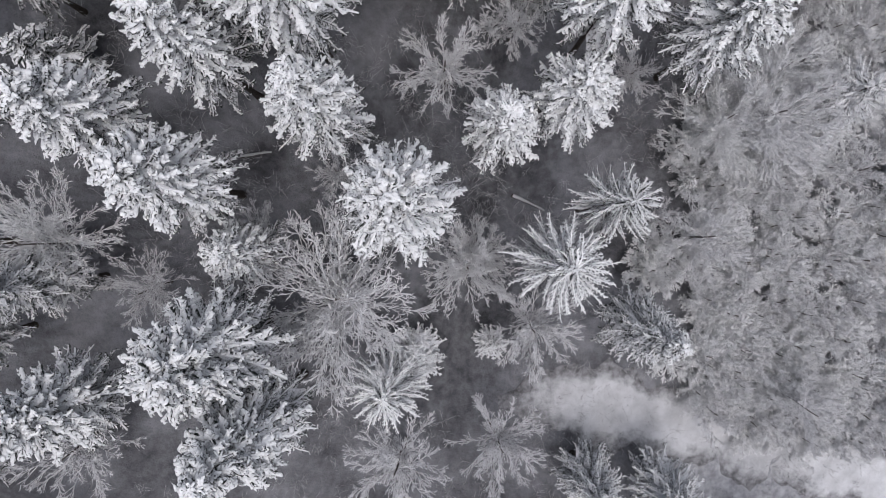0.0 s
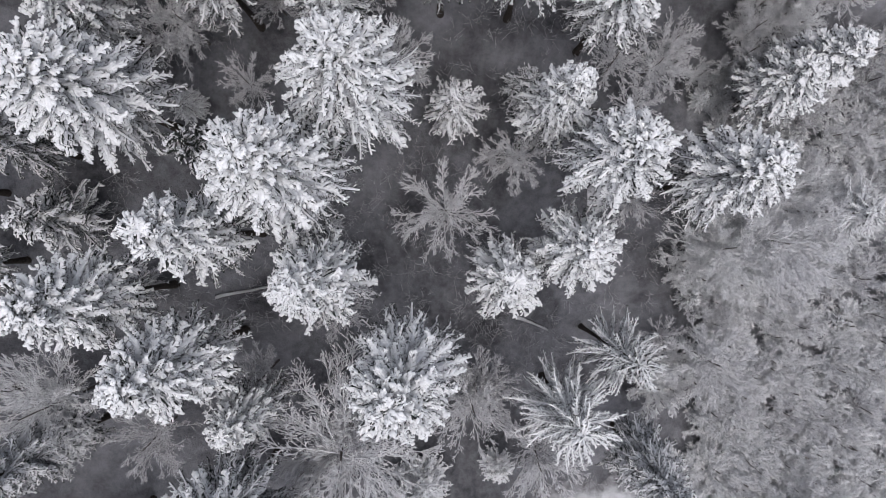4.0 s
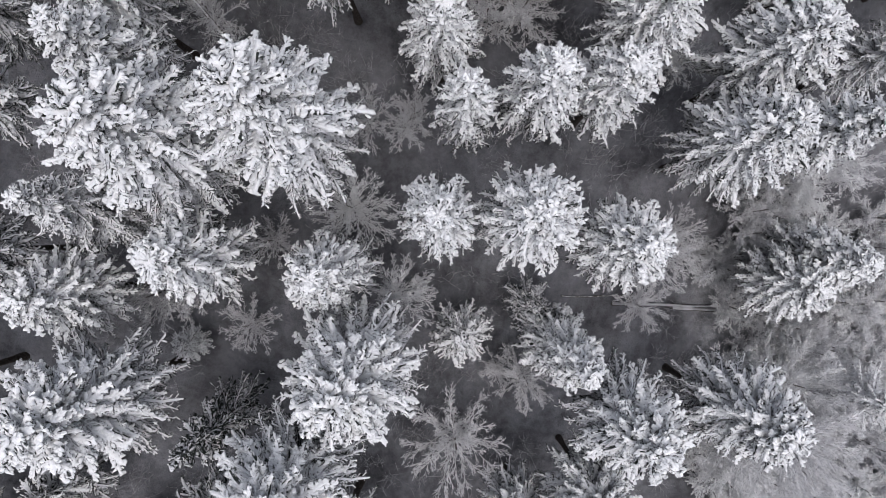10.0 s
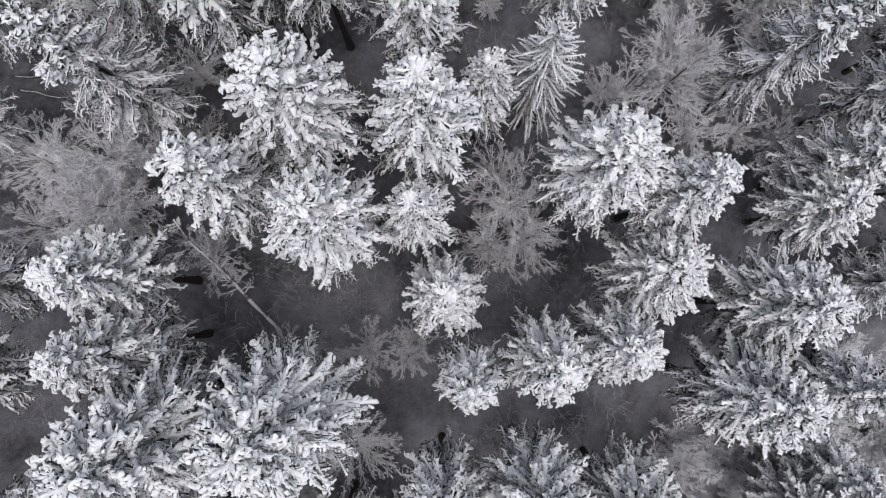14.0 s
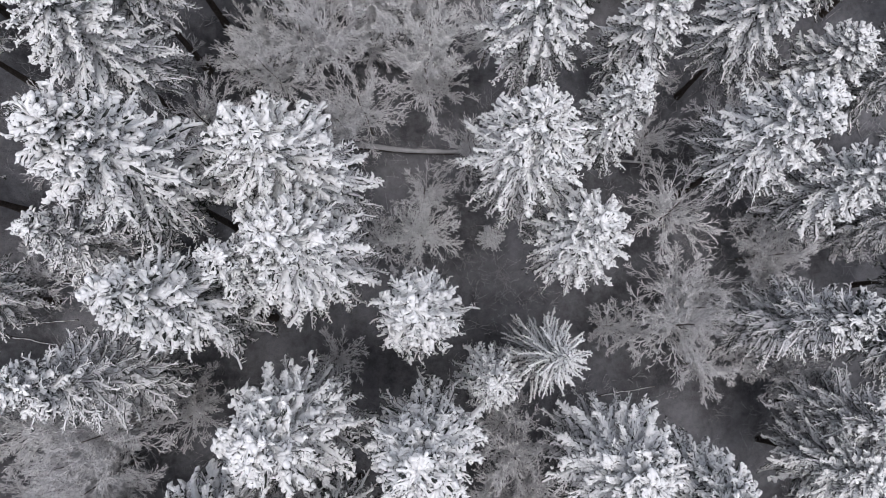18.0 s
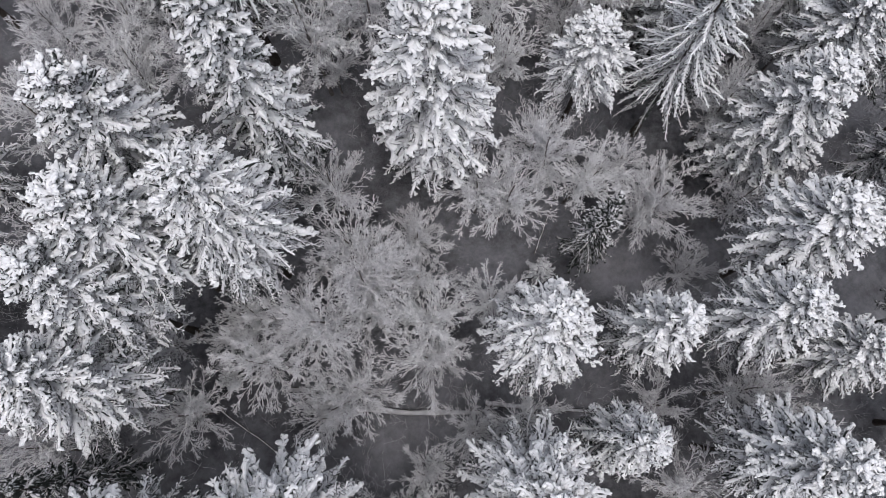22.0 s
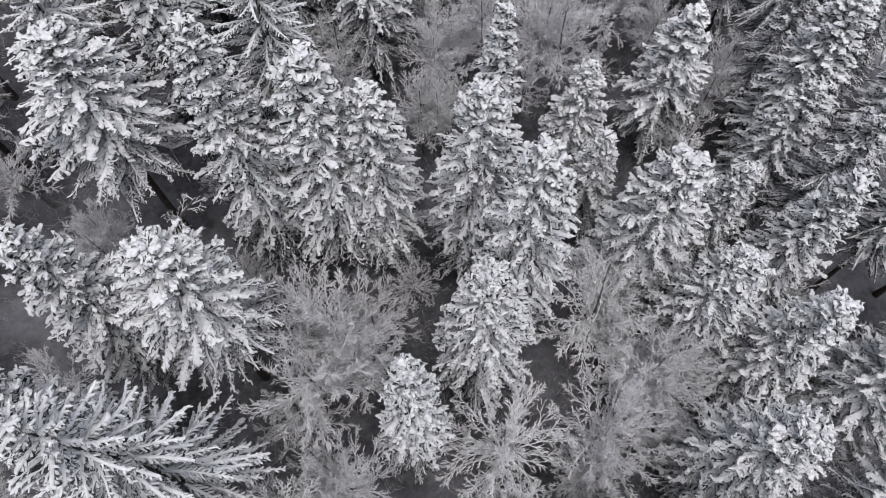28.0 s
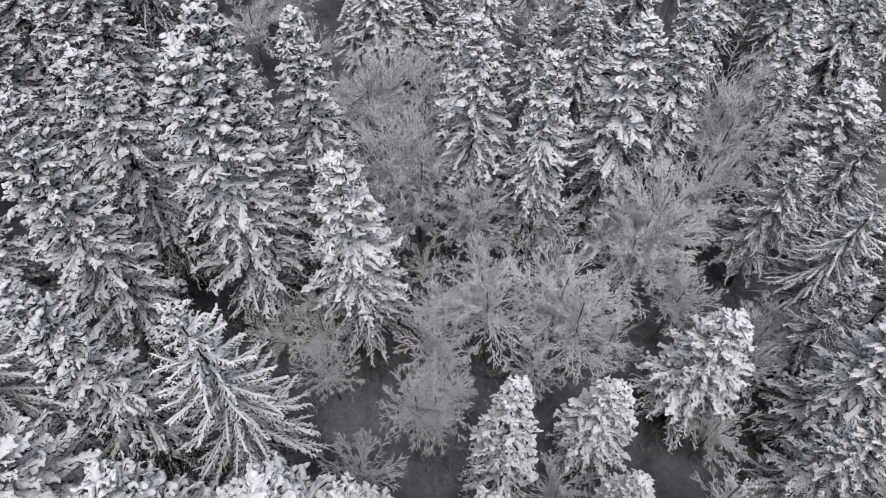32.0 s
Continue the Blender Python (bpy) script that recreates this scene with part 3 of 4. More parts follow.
# ---- the stand of spruces, from the start of the flight to its end ----
spruce(-2.9, 1.9, 25.4, 4.7, "full")
spruce(-8.5, 8.5, 24.9, 4.0, "full")
spruce(-17.8, 3.3, 25.8, 4.1, "full")
spruce(-15.6, -8.1, 26.0, 5.1, "full")
spruce(-14.8, -1.6, 18.3, 2.9, "full")
spruce(-4.4, -12.5, 12.8, 3.8, "sparse")
spruce(-2.5, -11.3, 3.5, 3.2, "dark")
spruce(4.6, 8.1, 16.7, 3.6, "full")
spruce(9.8, 10.2, 17.1, 3.9, "full")
spruce(13.1, 2.2, 16.2, 3.5, "sparse")
spruce(9.1, -2.4, 16.3, 4.6, "sparse")
spruce(16.4, -7.8, 16.2, 3.6, "dark")
spruce(-6.2, 21.2, 25.9, 5.2, "full")
spruce(-10.1, 15.4, 28.2, 4.8, "full")
spruce(-16.0, 11.8, 26.4, 3.6, "full")
spruce(11.8, 16.3, 22.6, 4.3, "full")
spruce(21.3, 15.4, 18.4, 4.5, "full")
spruce(8.5, 20.7, 20.7, 3.3, "spire")
spruce(1.0, 21.7, 11.1, 3.0, "thin")
spruce(7.1, 23.7, 8.7, 2.5, "thin")
spruce(29.2, 23.7, 8.8, 3.8, "full")
spruce(-16.5, 17.4, 20.6, 3.1, "thin")
spruce(0.0, 30.9, 25.5, 3.2, "full")
spruce(6.0, 30.7, 24.8, 4.0, "full")
spruce(12.6, 28.1, 20.3, 3.9, "full")
spruce(-15.2, 29.3, 25.2, 3.6, "full")
spruce(-7.4, 27.6, 23.2, 3.3, "full")
spruce(-8.9, 36.8, 30.4, 5.3, "full")
spruce(-15.8, 36.2, 30.2, 5.5, "full")
spruce(2.4, 37.6, 23.7, 2.7, "full")
spruce(7.4, 38.7, 23.6, 3.4, "full")
spruce(12.6, 39.0, 21.3, 3.5, "full")
spruce(21.7, 34.8, 20.6, 4.7, "full")
spruce(-22.4, 20.8, 26.0, 5.1, "full")
spruce(1.0, 43.2, 21.1, 3.3, "full")
spruce(15.8, 43.9, 19.3, 4.4, "full")
spruce(24.6, 40.8, 19.5, 4.7, "full")
spruce(-10.8, 50.2, 30.2, 3.4, "full")
spruce(-5.6, 48.1, 28.6, 4.1, "full")
spruce(-0.5, 48.4, 24.3, 2.9, "full")
spruce(11.9, 50.7, 24.3, 4.6, "full")
spruce(16.9, 48.8, 23.9, 3.6, "full")
spruce(-18.7, 45.5, 27.0, 3.6, "full")
spruce(-7.0, 54.5, 29.5, 4.4, "full")
spruce(0.3, 53.2, 30.8, 3.8, "full")
spruce(4.5, 56.2, 23.6, 2.5, "full")
spruce(8.2, 57.2, 25.4, 3.4, "star")
spruce(0.3, 60.1, 28.4, 3.3, "full")
spruce(-11.6, 61.3, 33.4, 3.4, "full")
spruce(-5.4, 63.9, 30.8, 4.2, "full")
spruce(-8.2, 63.0, 30.9, 2.7, "full")
spruce(10.7, 64.2, 24.6, 3.7, "full")
spruce(29.8, 47.9, 14.7, 4.2, "full")
spruce(-13.5, 68.2, 34.7, 4.3, "full")
spruce(-6.6, 68.5, 30.5, 5.1, "full")
spruce(7.5, 69.4, 27.8, 4.5, "full")
spruce(13.4, 71.8, 25.4, 2.8, "full")
spruce(9.2, 78.4, 26.8, 3.9, "full")
spruce(16.6, 78.3, 24.1, 3.2, "full")
spruce(24.0, 78.8, 23.6, 3.8, "full")
spruce(23.3, 70.0, 25.8, 4.0, "full")
spruce(-17.3, 76.9, 29.8, 4.2, "full")
spruce(-8.9, 85.4, 31.9, 4.6, "full")
spruce(-13.7, 84.3, 32.5, 4.3, "full")
spruce(14.3, 85.8, 21.9, 2.3, "thin")
spruce(27.6, 84.2, 23.3, 4.6, "full")
spruce(30.4, 76.4, 18.7, 3.4, "full")
spruce(-7.7, 93.1, 36.0, 3.7, "spire")
spruce(3.1, 94.5, 30.8, 5.0, "tall")
spruce(14.7, 98.1, 21.7, 3.8, "full")
spruce(21.2, 97.3, 30.0, 4.2, "star")
spruce(29.2, 93.6, 22.8, 4.7, "tall")
spruce(-14.3, 89.7, 33.4, 4.0, "full")
spruce(-9.5, 103.3, 39.9, 5.2, "star")
spruce(-8.7, 112.2, 33.4, 4.5, "full")
spruce(2.9, 105.9, 33.7, 2.6, "spire")
spruce(7.4, 111.4, 29.5, 3.8, "tall")
spruce(22.9, 113.4, 26.2, 4.1, "tall")
spruce(23.3, 103.2, 27.1, 4.2, "tall")
spruce(27.2, 110.3, 26.5, 3.6, "tall")
spruce(25.0, 133.8, 25.6, 4.0, "spire")
spruce(-15.4, 124.3, 34.8, 5.0, "full")
spruce(-7.0, 122.1, 37.4, 3.4, "tall")
spruce(-1.8, 122.1, 34.8, 4.1, "tall")
spruce(7.6, 121.0, 32.9, 3.7, "tall")
spruce(9.3, 127.0, 33.2, 2.6, "spire")
spruce(10.3, 116.4, 34.0, 3.7, "tall")
spruce(19.8, 118.7, 28.9, 4.1, "tall")
spruce(25.1, 119.9, 25.5, 2.6, "tall")
spruce(16.6, 130.1, 24.4, 3.2, "spire")
spruce(17.4, 124.9, 23.2, 2.5, "spire")
spruce(31.6, 126.5, 25.4, 3.6, "tall")
spruce(-4.9, 128.3, 39.1, 4.5, "star")
spruce(0.6, 139.8, 35.1, 4.0, "spire")
spruce(-11.3, 129.2, 40.2, 2.9, "spire")
spruce(34.4, 146.9, 26.3, 4.2, "dark")
spruce(36.7, 141.5, 28.1, 4.0, "star")
spruce(34.9, 131.5, 28.3, 4.0, "tall")
spruce(29.6, 117.0, 28.3, 3.3, "tall")
spruce(-13.1, 144.3, 39.3, 3.6, "spire")
spruce(-6.7, 142.1, 40.8, 4.1, "tall")
spruce(14.3, 148.5, 34.7, 3.3, "spire")
spruce(42.3, 154.9, 25.0, 4.8, "tall")
spruce(-18.3, 57.7, 29.0, 3.9, "dark")
spruce(-18.4, 65.5, 27.8, 3.8, "dark")
spruce(-13.1, -13.3, 27.0, 4.3, "full")
spruce(13.2, -22.6, 10.0, 3.4, "dark")
spruce(20.4, -23.9, 9.0, 4.1, "dark")
spruce(-26.6, -11.9, 22.0, 4.1, "full")
spruce(37.3, 12.6, 4.0, 4.1, "claw")
spruce(-29.2, 13.0, 16.0, 3.7, "thin")
spruce(-24.4, 27.5, 22.0, 3.7, "full")
spruce(-23.5, 7.5, 25.0, 4.0, "full")
spruce(25.8, 58.4, 24.0, 3.7, "dark")
spruce(31.4, 51.1, 17.0, 4.2, "dark")
spruce(-22.6, 33.2, 24.0, 3.8, "dark")
spruce(27.9, 35.2, 20.0, 3.6, "full")
spruce(-18.3, 41.2, 28.0, 3.6, "full")
spruce(32.6, 25.6, 10.5, 4.0, "spire")
spruce(28.6, 67.1, 22.8, 3.4, "full")
spruce(-19.3, 71.6, 27.0, 2.2, "thin")
spruce(33.9, 99.3, 22.8, 4.5, "full")
spruce(-15.6, 81.2, 31.8, 3.7, "full")
spruce(-15.9, 106.1, 33.8, 3.3, "tall")
spruce(33.9, 107.5, 24.8, 4.4, "tall")
spruce(-15.3, 113.1, 33.8, 3.4, "tall")
spruce(-18.8, 130.2, 35.8, 5.0, "star")
spruce(1.0, 122.0, 32.0, 3.6, "tall")
spruce(34.2, 122.5, 27.8, 3.9, "dark")
spruce(-2.0, 148.4, 38.8, 3.3, "spire")
spruce(9.5, 151.2, 35.8, 4.0, "spire")
spruce(21.9, 153.7, 33.8, 4.5, "spire")
spruce(25.6, 153.4, 34.8, 3.2, "spire")
spruce(-6.0, 145.1, 41.8, 3.8, "tall")
spruce(16.3, 163.1, 27.8, 2.5, "spire")
spruce(-0.4, 168.7, 25.8, 2.7, "spire")
spruce(4.9, 170.2, 24.8, 2.7, "spire")
spruce(8.2, 159.7, 31.8, 2.8, "spire")
spruce(20.5, 162.7, 28.8, 2.5, "spire")
spruce(39.0, 160.9, 28.8, 3.3, "spire")
spruce(-14.8, 138.7, 39.8, 3.7, "tall")
# ---- leafless trees between them ----
bare(-9.4, -6.3, 17.0, 7.8, "big")
bare(-29.8, -0.8, 14.0, 5.4, "big")
bare(0.3, 13.4, 11.6, 4.0, "fine")
bare(1.7, -2.8, 11.5, 4.0, "fine")
bare(29.1, 10.6, 15.2, 5.9, "big")
bare(24.1, -0.5, 11.5, 3.9, "fine")
bare(-3.5, -20.1, 13.0, 4.5, "fine")
bare(-29.4, -17.0, 12.1, 4.2, "fine")
bare(7.9, -8.0, 12.4, 4.3, "fine")
bare(4.7, -18.9, 11.9, 4.1, "fine")
bare(34.8, -16.4, 10.6, 3.7, "fine")
bare(-24.2, -4.4, 9.6, 3.3, "fine")
bare(-15.5, 23.7, 6.8, 2.3, "fine")
bare(-21.4, 27.1, 9.5, 3.3, "fine")
bare(-6.5, 32.2, 9.3, 3.6, "big")
bare(19.3, 26.3, 9.4, 3.2, "fine")
bare(29.4, 29.8, 8.8, 3.0, "fine")
bare(33.8, 34.0, 11.7, 4.5, "big")
bare(4.1, 18.1, 5.0, 1.7, "fine")
bare(-15.2, 0.3, 8.4, 2.9, "fine")
bare(2.2, -1.3, 8.8, 3.0, "fine")
bare(-5.3, 39.3, 7.3, 2.5, "fine")
bare(-20.0, 35.0, 8.8, 3.0, "fine")
bare(21.5, 26.9, 7.1, 2.4, "fine")
bare(17.6, 22.2, 7.7, 2.6, "fine")
bare(32.1, 33.9, 9.4, 3.2, "fine")
bare(33.2, 13.1, 12.3, 4.2, "fine")
bare(-20.7, 54.1, 11.9, 4.6, "big")
bare(-26.5, 54.1, 8.6, 3.3, "big")
bare(6.1, 51.8, 8.3, 2.9, "fine")
bare(7.1, 46.9, 9.3, 3.2, "fine")
bare(-16.3, 47.2, 7.8, 2.7, "fine")
bare(23.1, 58.4, 7.1, 2.5, "fine")
bare(21.3, 28.5, 7.7, 2.6, "fine")
bare(38.5, 33.9, 8.6, 3.0, "fine")
bare(28.9, 27.7, 8.0, 2.8, "fine")
bare(-2.2, 38.7, 5.8, 2.0, "fine")
bare(30.1, 54.0, 8.6, 3.0, "fine")
bare(-13.1, 30.3, 6.0, 2.1, "fine")
bare(20.4, 67.3, 10.9, 3.8, "fine")
bare(21.2, 59.7, 9.8, 3.4, "fine")
bare(22.3, 55.3, 8.4, 2.9, "fine")
bare(29.7, 68.4, 11.6, 4.0, "fine")
bare(36.9, 65.3, 8.7, 3.0, "fine")
bare(-16.7, 56.1, 6.3, 2.2, "fine")
bare(-26.3, 64.8, 7.2, 2.5, "fine")
bare(1.0, 69.4, 6.7, 2.3, "fine")
bare(-7.2, 80.7, 11.4, 3.9, "fine")
bare(-2.4, 83.1, 11.6, 4.0, "fine")
bare(2.0, 77.9, 10.1, 3.5, "fine")
bare(-3.0, 76.0, 9.4, 3.2, "fine")
bare(-11.7, 79.8, 6.4, 2.2, "fine")
bare(19.7, 58.8, 12.1, 4.2, "fine")
bare(34.8, 65.9, 9.8, 3.4, "fine")
bare(-16.4, 79.8, 6.3, 2.2, "fine")
bare(-0.5, 67.4, 5.3, 1.8, "fine")
bare(16.7, 58.5, 6.8, 2.4, "fine")
bare(-16.4, 54.6, 7.2, 2.5, "fine")
bare(-3.1, 86.5, 9.9, 3.4, "fine")
bare(-4.5, 75.5, 8.8, 3.0, "fine")
bare(8.1, 89.3, 10.3, 3.6, "fine")
bare(11.3, 94.3, 8.8, 3.0, "fine")
bare(20.8, 88.6, 11.3, 3.9, "fine")
bare(1.7, 87.0, 7.8, 2.7, "fine")
bare(-23.2, 73.0, 9.0, 3.1, "fine")
bare(-2.1, 81.4, 6.5, 2.2, "fine")
bare(28.6, 64.1, 9.3, 3.2, "fine")
bare(-5.0, 100.5, 14.3, 3.6, "fine")
bare(-1.2, 103.3, 13.9, 3.5, "fine")
bare(8.9, 104.7, 14.4, 4.1, "big")
bare(13.9, 104.9, 15.3, 3.9, "fine")
bare(-18.0, 101.7, 12.5, 3.2, "fine")
bare(-22.3, 98.4, 11.5, 2.9, "fine")
bare(32.9, 90.2, 10.2, 2.6, "fine")
bare(-10.3, 81.3, 8.6, 2.2, "fine")
bare(19.3, 107.5, 11.1, 2.8, "fine")
bare(-3.8, 113.8, 13.5, 3.5, "fine")
bare(17.1, 115.7, 14.2, 3.6, "fine")
bare(19.6, 111.2, 14.0, 3.6, "fine")
bare(9.1, 101.1, 10.1, 2.6, "fine")
bare(14.8, 103.5, 10.4, 2.7, "fine")
bare(-1.2, 110.0, 12.2, 3.1, "fine")
bare(20.6, 109.7, 11.9, 3.0, "fine")
bare(-18.6, 120.8, 8.6, 2.2, "fine")
bare(-8.9, 118.4, 7.2, 1.8, "fine")
bare(16.3, 136.9, 15.2, 3.9, "fine")
bare(30.1, 135.2, 10.4, 2.6, "fine")
bare(35.1, 108.5, 10.6, 2.7, "fine")
bare(5.5, 134.0, 9.7, 2.5, "fine")
bare(-18.4, 119.5, 8.9, 2.3, "fine")
bare(10.4, 146.4, 13.7, 3.5, "fine")
bare(15.4, 140.1, 13.6, 3.9, "big")
bare(22.9, 143.9, 15.7, 4.5, "big")
bare(5.7, 136.6, 11.0, 2.8, "fine")
bare(10.1, 142.0, 11.6, 3.0, "fine")
bare(4.2, 132.3, 10.6, 2.7, "fine")
bare(-3.8, 140.4, 7.7, 2.0, "fine")
bare(32.1, 137.9, 10.1, 2.6, "fine")
bare(-10.2, 117.6, 7.0, 1.8, "fine")
bare(4.9, 150.0, 13.8, 3.5, "fine")
bare(9.5, 147.6, 11.4, 2.9, "fine")
bare(23.7, 146.1, 15.8, 4.5, "big")
bare(4.2, 152.2, 14.2, 3.6, "fine")
bare(5.9, 140.2, 10.6, 2.7, "fine")
bare(13.3, 135.6, 8.8, 2.3, "fine")
bare(-2.3, 137.8, 10.1, 2.6, "fine")
bare(33.2, 158.2, 16.8, 4.3, "fine")
bare(2.5, 159.4, 14.1, 3.6, "fine")
bare(33.8, 139.6, 9.7, 2.5, "fine")
bare(36.7, 159.1, 13.3, 3.4, "fine")
bare(25.3, 140.7, 11.2, 2.9, "fine")
bare(10.1, 138.7, 14.2, 4.0, "big")
bare(2.8, 150.3, 15.2, 4.3, "big")
bare(5.3, 156.3, 15.0, 3.8, "fine")
bare(5.9, 131.9, 10.3, 2.6, "fine")
bare(32.1, 154.0, 17.0, 4.5, "fine")
bare(21.0, 142.3, 14.3, 4.1, "big")
bare(30.1, 151.0, 13.6, 3.5, "fine")
bare(0.9, 157.8, 13.3, 3.4, "fine")
bare(26.4, 130.6, 10.0, 2.5, "fine")
bare(14.8, 147.2, 12.7, 3.3, "fine")
bare(-3.2, 109.7, 14.0, 4.0, "big")
bare(19.2, 109.1, 14.3, 4.1, "big")
bare(17.8, 91.9, 10.3, 2.6, "fine")
bare(11.9, 92.4, 13.0, 3.3, "fine")
bare(-4.7, 81.2, 13.0, 3.3, "fine")
bare(2.6, 80.7, 12.0, 3.1, "fine")
bare(-17.6, 98.3, 10.8, 2.8, "fine")
bare(35.8, 110.9, 11.7, 3.0, "fine")
bare(-2.1, 112.4, 14.7, 4.2, "big")
bare(16.5, 113.5, 14.6, 4.2, "big")
bare(-9.4, 117.1, 9.4, 2.4, "fine")
bare(3.1, 118.1, 8.4, 2.1, "fine")
bare(24.5, 9.2, 13.3, 5.1, "big")
bare(30.6, 13.7, 12.4, 4.8, "big")
bare(-21.8, 51.2, 10.9, 4.2, "big")
bare(-27.0, 49.6, 7.8, 2.7, "fine")
bare(6.8, 49.2, 10.9, 3.7, "fine")
bare(5.1, 46.8, 9.1, 3.1, "fine")
bare(20.7, 61.8, 10.1, 3.5, "fine")
bare(17.9, 79.2, 10.5, 3.6, "fine")
bare(1.5, 84.0, 9.0, 3.1, "fine")
bare(29.9, 66.3, 10.7, 3.7, "fine")
# ---- thicket of frosted shrubs on the low side of the track ----
thick_rng = np.random.default_rng(5)
thicket_spots = []
for row in range(560):
    sx, sy = thick_rng.uniform(19, 50), thick_rng.uniform(-22, 36)
    near = 22.5 + 2.2 * math.sin(sy * 0.42) + thick_rng.normal(0, 1.4) + (3.0 if sy > 8 else 0.0)
    if sx < near or sx - 20 < (-sy - 12) * 1.2 or thick_rng.random() > (34 - sy) / 16:
        continue
    thicket_spots.append((sx, sy, thick_rng.uniform(2.4, 5.2), thick_rng.uniform(1.5, 2.8)))
thicket_spots.sort()
for spot in thicket_spots[:270]:
    bare(*spot, "shrub")
# the far side of the thicket, joined
pieces = []
for i, (sx, sy, high, wide) in enumerate(thicket_spots[270:]):
    g = BARE["shrub"][i % 3]
    for name, me in g["meshes"][1:]:
        v, t = np.empty(len(me.vertices) * 3, np.float32), np.empty(len(me.loops), np.int32)
        me.vertices.foreach_get("co", v)
        me.loops.foreach_get("vertex_index", t)
        v = v.reshape(-1, 3).astype(float) * (wide / g["radius"], wide / g["radius"], high / g["height"])
        q = i * 1.9
        pieces.append((np.stack([v[:, 0] * math.cos(q) - v[:, 1] * math.sin(q) + sx, v[:, 0] * math.sin(q) + v[:, 1] * math.cos(q) + sy, v[:, 2] + float(ground(np.float64(sx), np.float64(sy)))], 1), t.reshape(-1, 3)))
tagged(new("thicket", mesh_of("thicket", *joined(pieces), FROST, False)), "dense thicket of low frosted shrubs", "shrubs", kind="stuff")

# ---- forest that closes the place past the flight, and added flanks that block sky light ----
fill_rng = np.random.default_rng(9)
spots = []
for cy in range(168, 194, 6):
    for cx in range(-42, 78, 6):
        fx, fy = cx + fill_rng.uniform(-2.2, 2.2), cy + fill_rng.uniform(-2.2, 2.2)
        high, wide = fill_rng.uniform(17, 25), fill_rng.uniform(2.8, 3.8)
        kind = fill_rng.random()
        if kind < 0.4 and cy < 190:
            bare(fx, fy, fill_rng.uniform(7, 12), wide, "fine")
        elif cy < 176 and -30 < cx < 60:
            spruce(fx, fy, float(ground(fx, fy)) + high, wide, "spire")
        else:
            spots.append((fx, fy, high, wide))
# flanks and rear out of view, added to keep sky light off the floor
for cy in range(-40, 160, 8):
    for cx in [-43, -35] + [50] + (list(range(-26, 40, 8)) if cy < -26 else []):
        if cx == -35:
            fx, fy = cx + fill_rng.uniform(-1.5, 1.5), cy + fill_rng.uniform(-2.4, 2.4)
            # two in three dark: the dimmer edge of the view put into tree colour
            spruce(fx, fy, float(ground(fx, fy)) + fill_rng.uniform(17, 22), fill_rng.uniform(3.0, 3.8), "full" if cy % 24 == 0 else "dark")
        elif cx < 40 or cy > 32:
            spots.append((cx + fill_rng.uniform(-2.4, 2.4), cy + fill_rng.uniform(-2.4, 2.4), fill_rng.uniform(17, 24), fill_rng.uniform(2.8, 3.8)))
distant(spots)


def clear(x, y, far):
    return all(math.hypot(x - p[0], y - p[1]) > far for p in standing)


# the margins of the stand, wherever a gap is left in them; mostly dark trees, so that their colour darkens the edges of
# the view
for cy in range(40, 166, 5):
    for cx in (35, 40, 45):
        fx, fy = cx + fill_rng.uniform(-1.8, 1.8), cy + fill_rng.uniform(-1.8, 1.8)
        if clear(fx, fy, 4.6):
            spruce(fx, fy, float(ground(fx, fy)) + fill_rng.uniform(17, 23), fill_rng.uniform(2.7, 3.6), "dark" if fill_rng.random() < 0.85 else "full")
for cy in range(-20, 166, 5):
    fx, fy = -28.5 + fill_rng.uniform(-1.8, 1.8), cy + fill_rng.uniform(-1.8, 1.8)
    if clear(fx, fy, 5.0):
        spruce(fx, fy, float(ground(fx, fy)) + fill_rng.uniform(16, 22), fill_rng.uniform(2.8, 3.6), "dark" if fill_rng.random() < 0.7 else "full")
for cy in range(140, 168, 5):
    for cx in (-24, -18):
        fx, fy = cx + fill_rng.uniform(-1.5, 1.5), cy + fill_rng.uniform(-1.5, 1.5)
        if clear(fx, fy, 4.4):
            spruce(fx, fy, float(ground(fx, fy)) + fill_rng.uniform(20, 25), fill_rng.uniform(2.9, 3.6), "tall")
# young leafless trees in the open places, many on the upper slope and few lower down
for _ in range(420):
    fx, fy = fill_rng.uniform(-26, 36), fill_rng.uniform(-15, 166)
    if fill_rng.random() < (0.85 if fy > 72 else 0.34) and clear(fx, fy, 3.3):
        size = fill_rng.uniform(1.8, 3.4)
        bare(fx, fy, size * fill_rng.uniform(2.4, 3.8), size, "fine")
        standing.append((fx, fy))


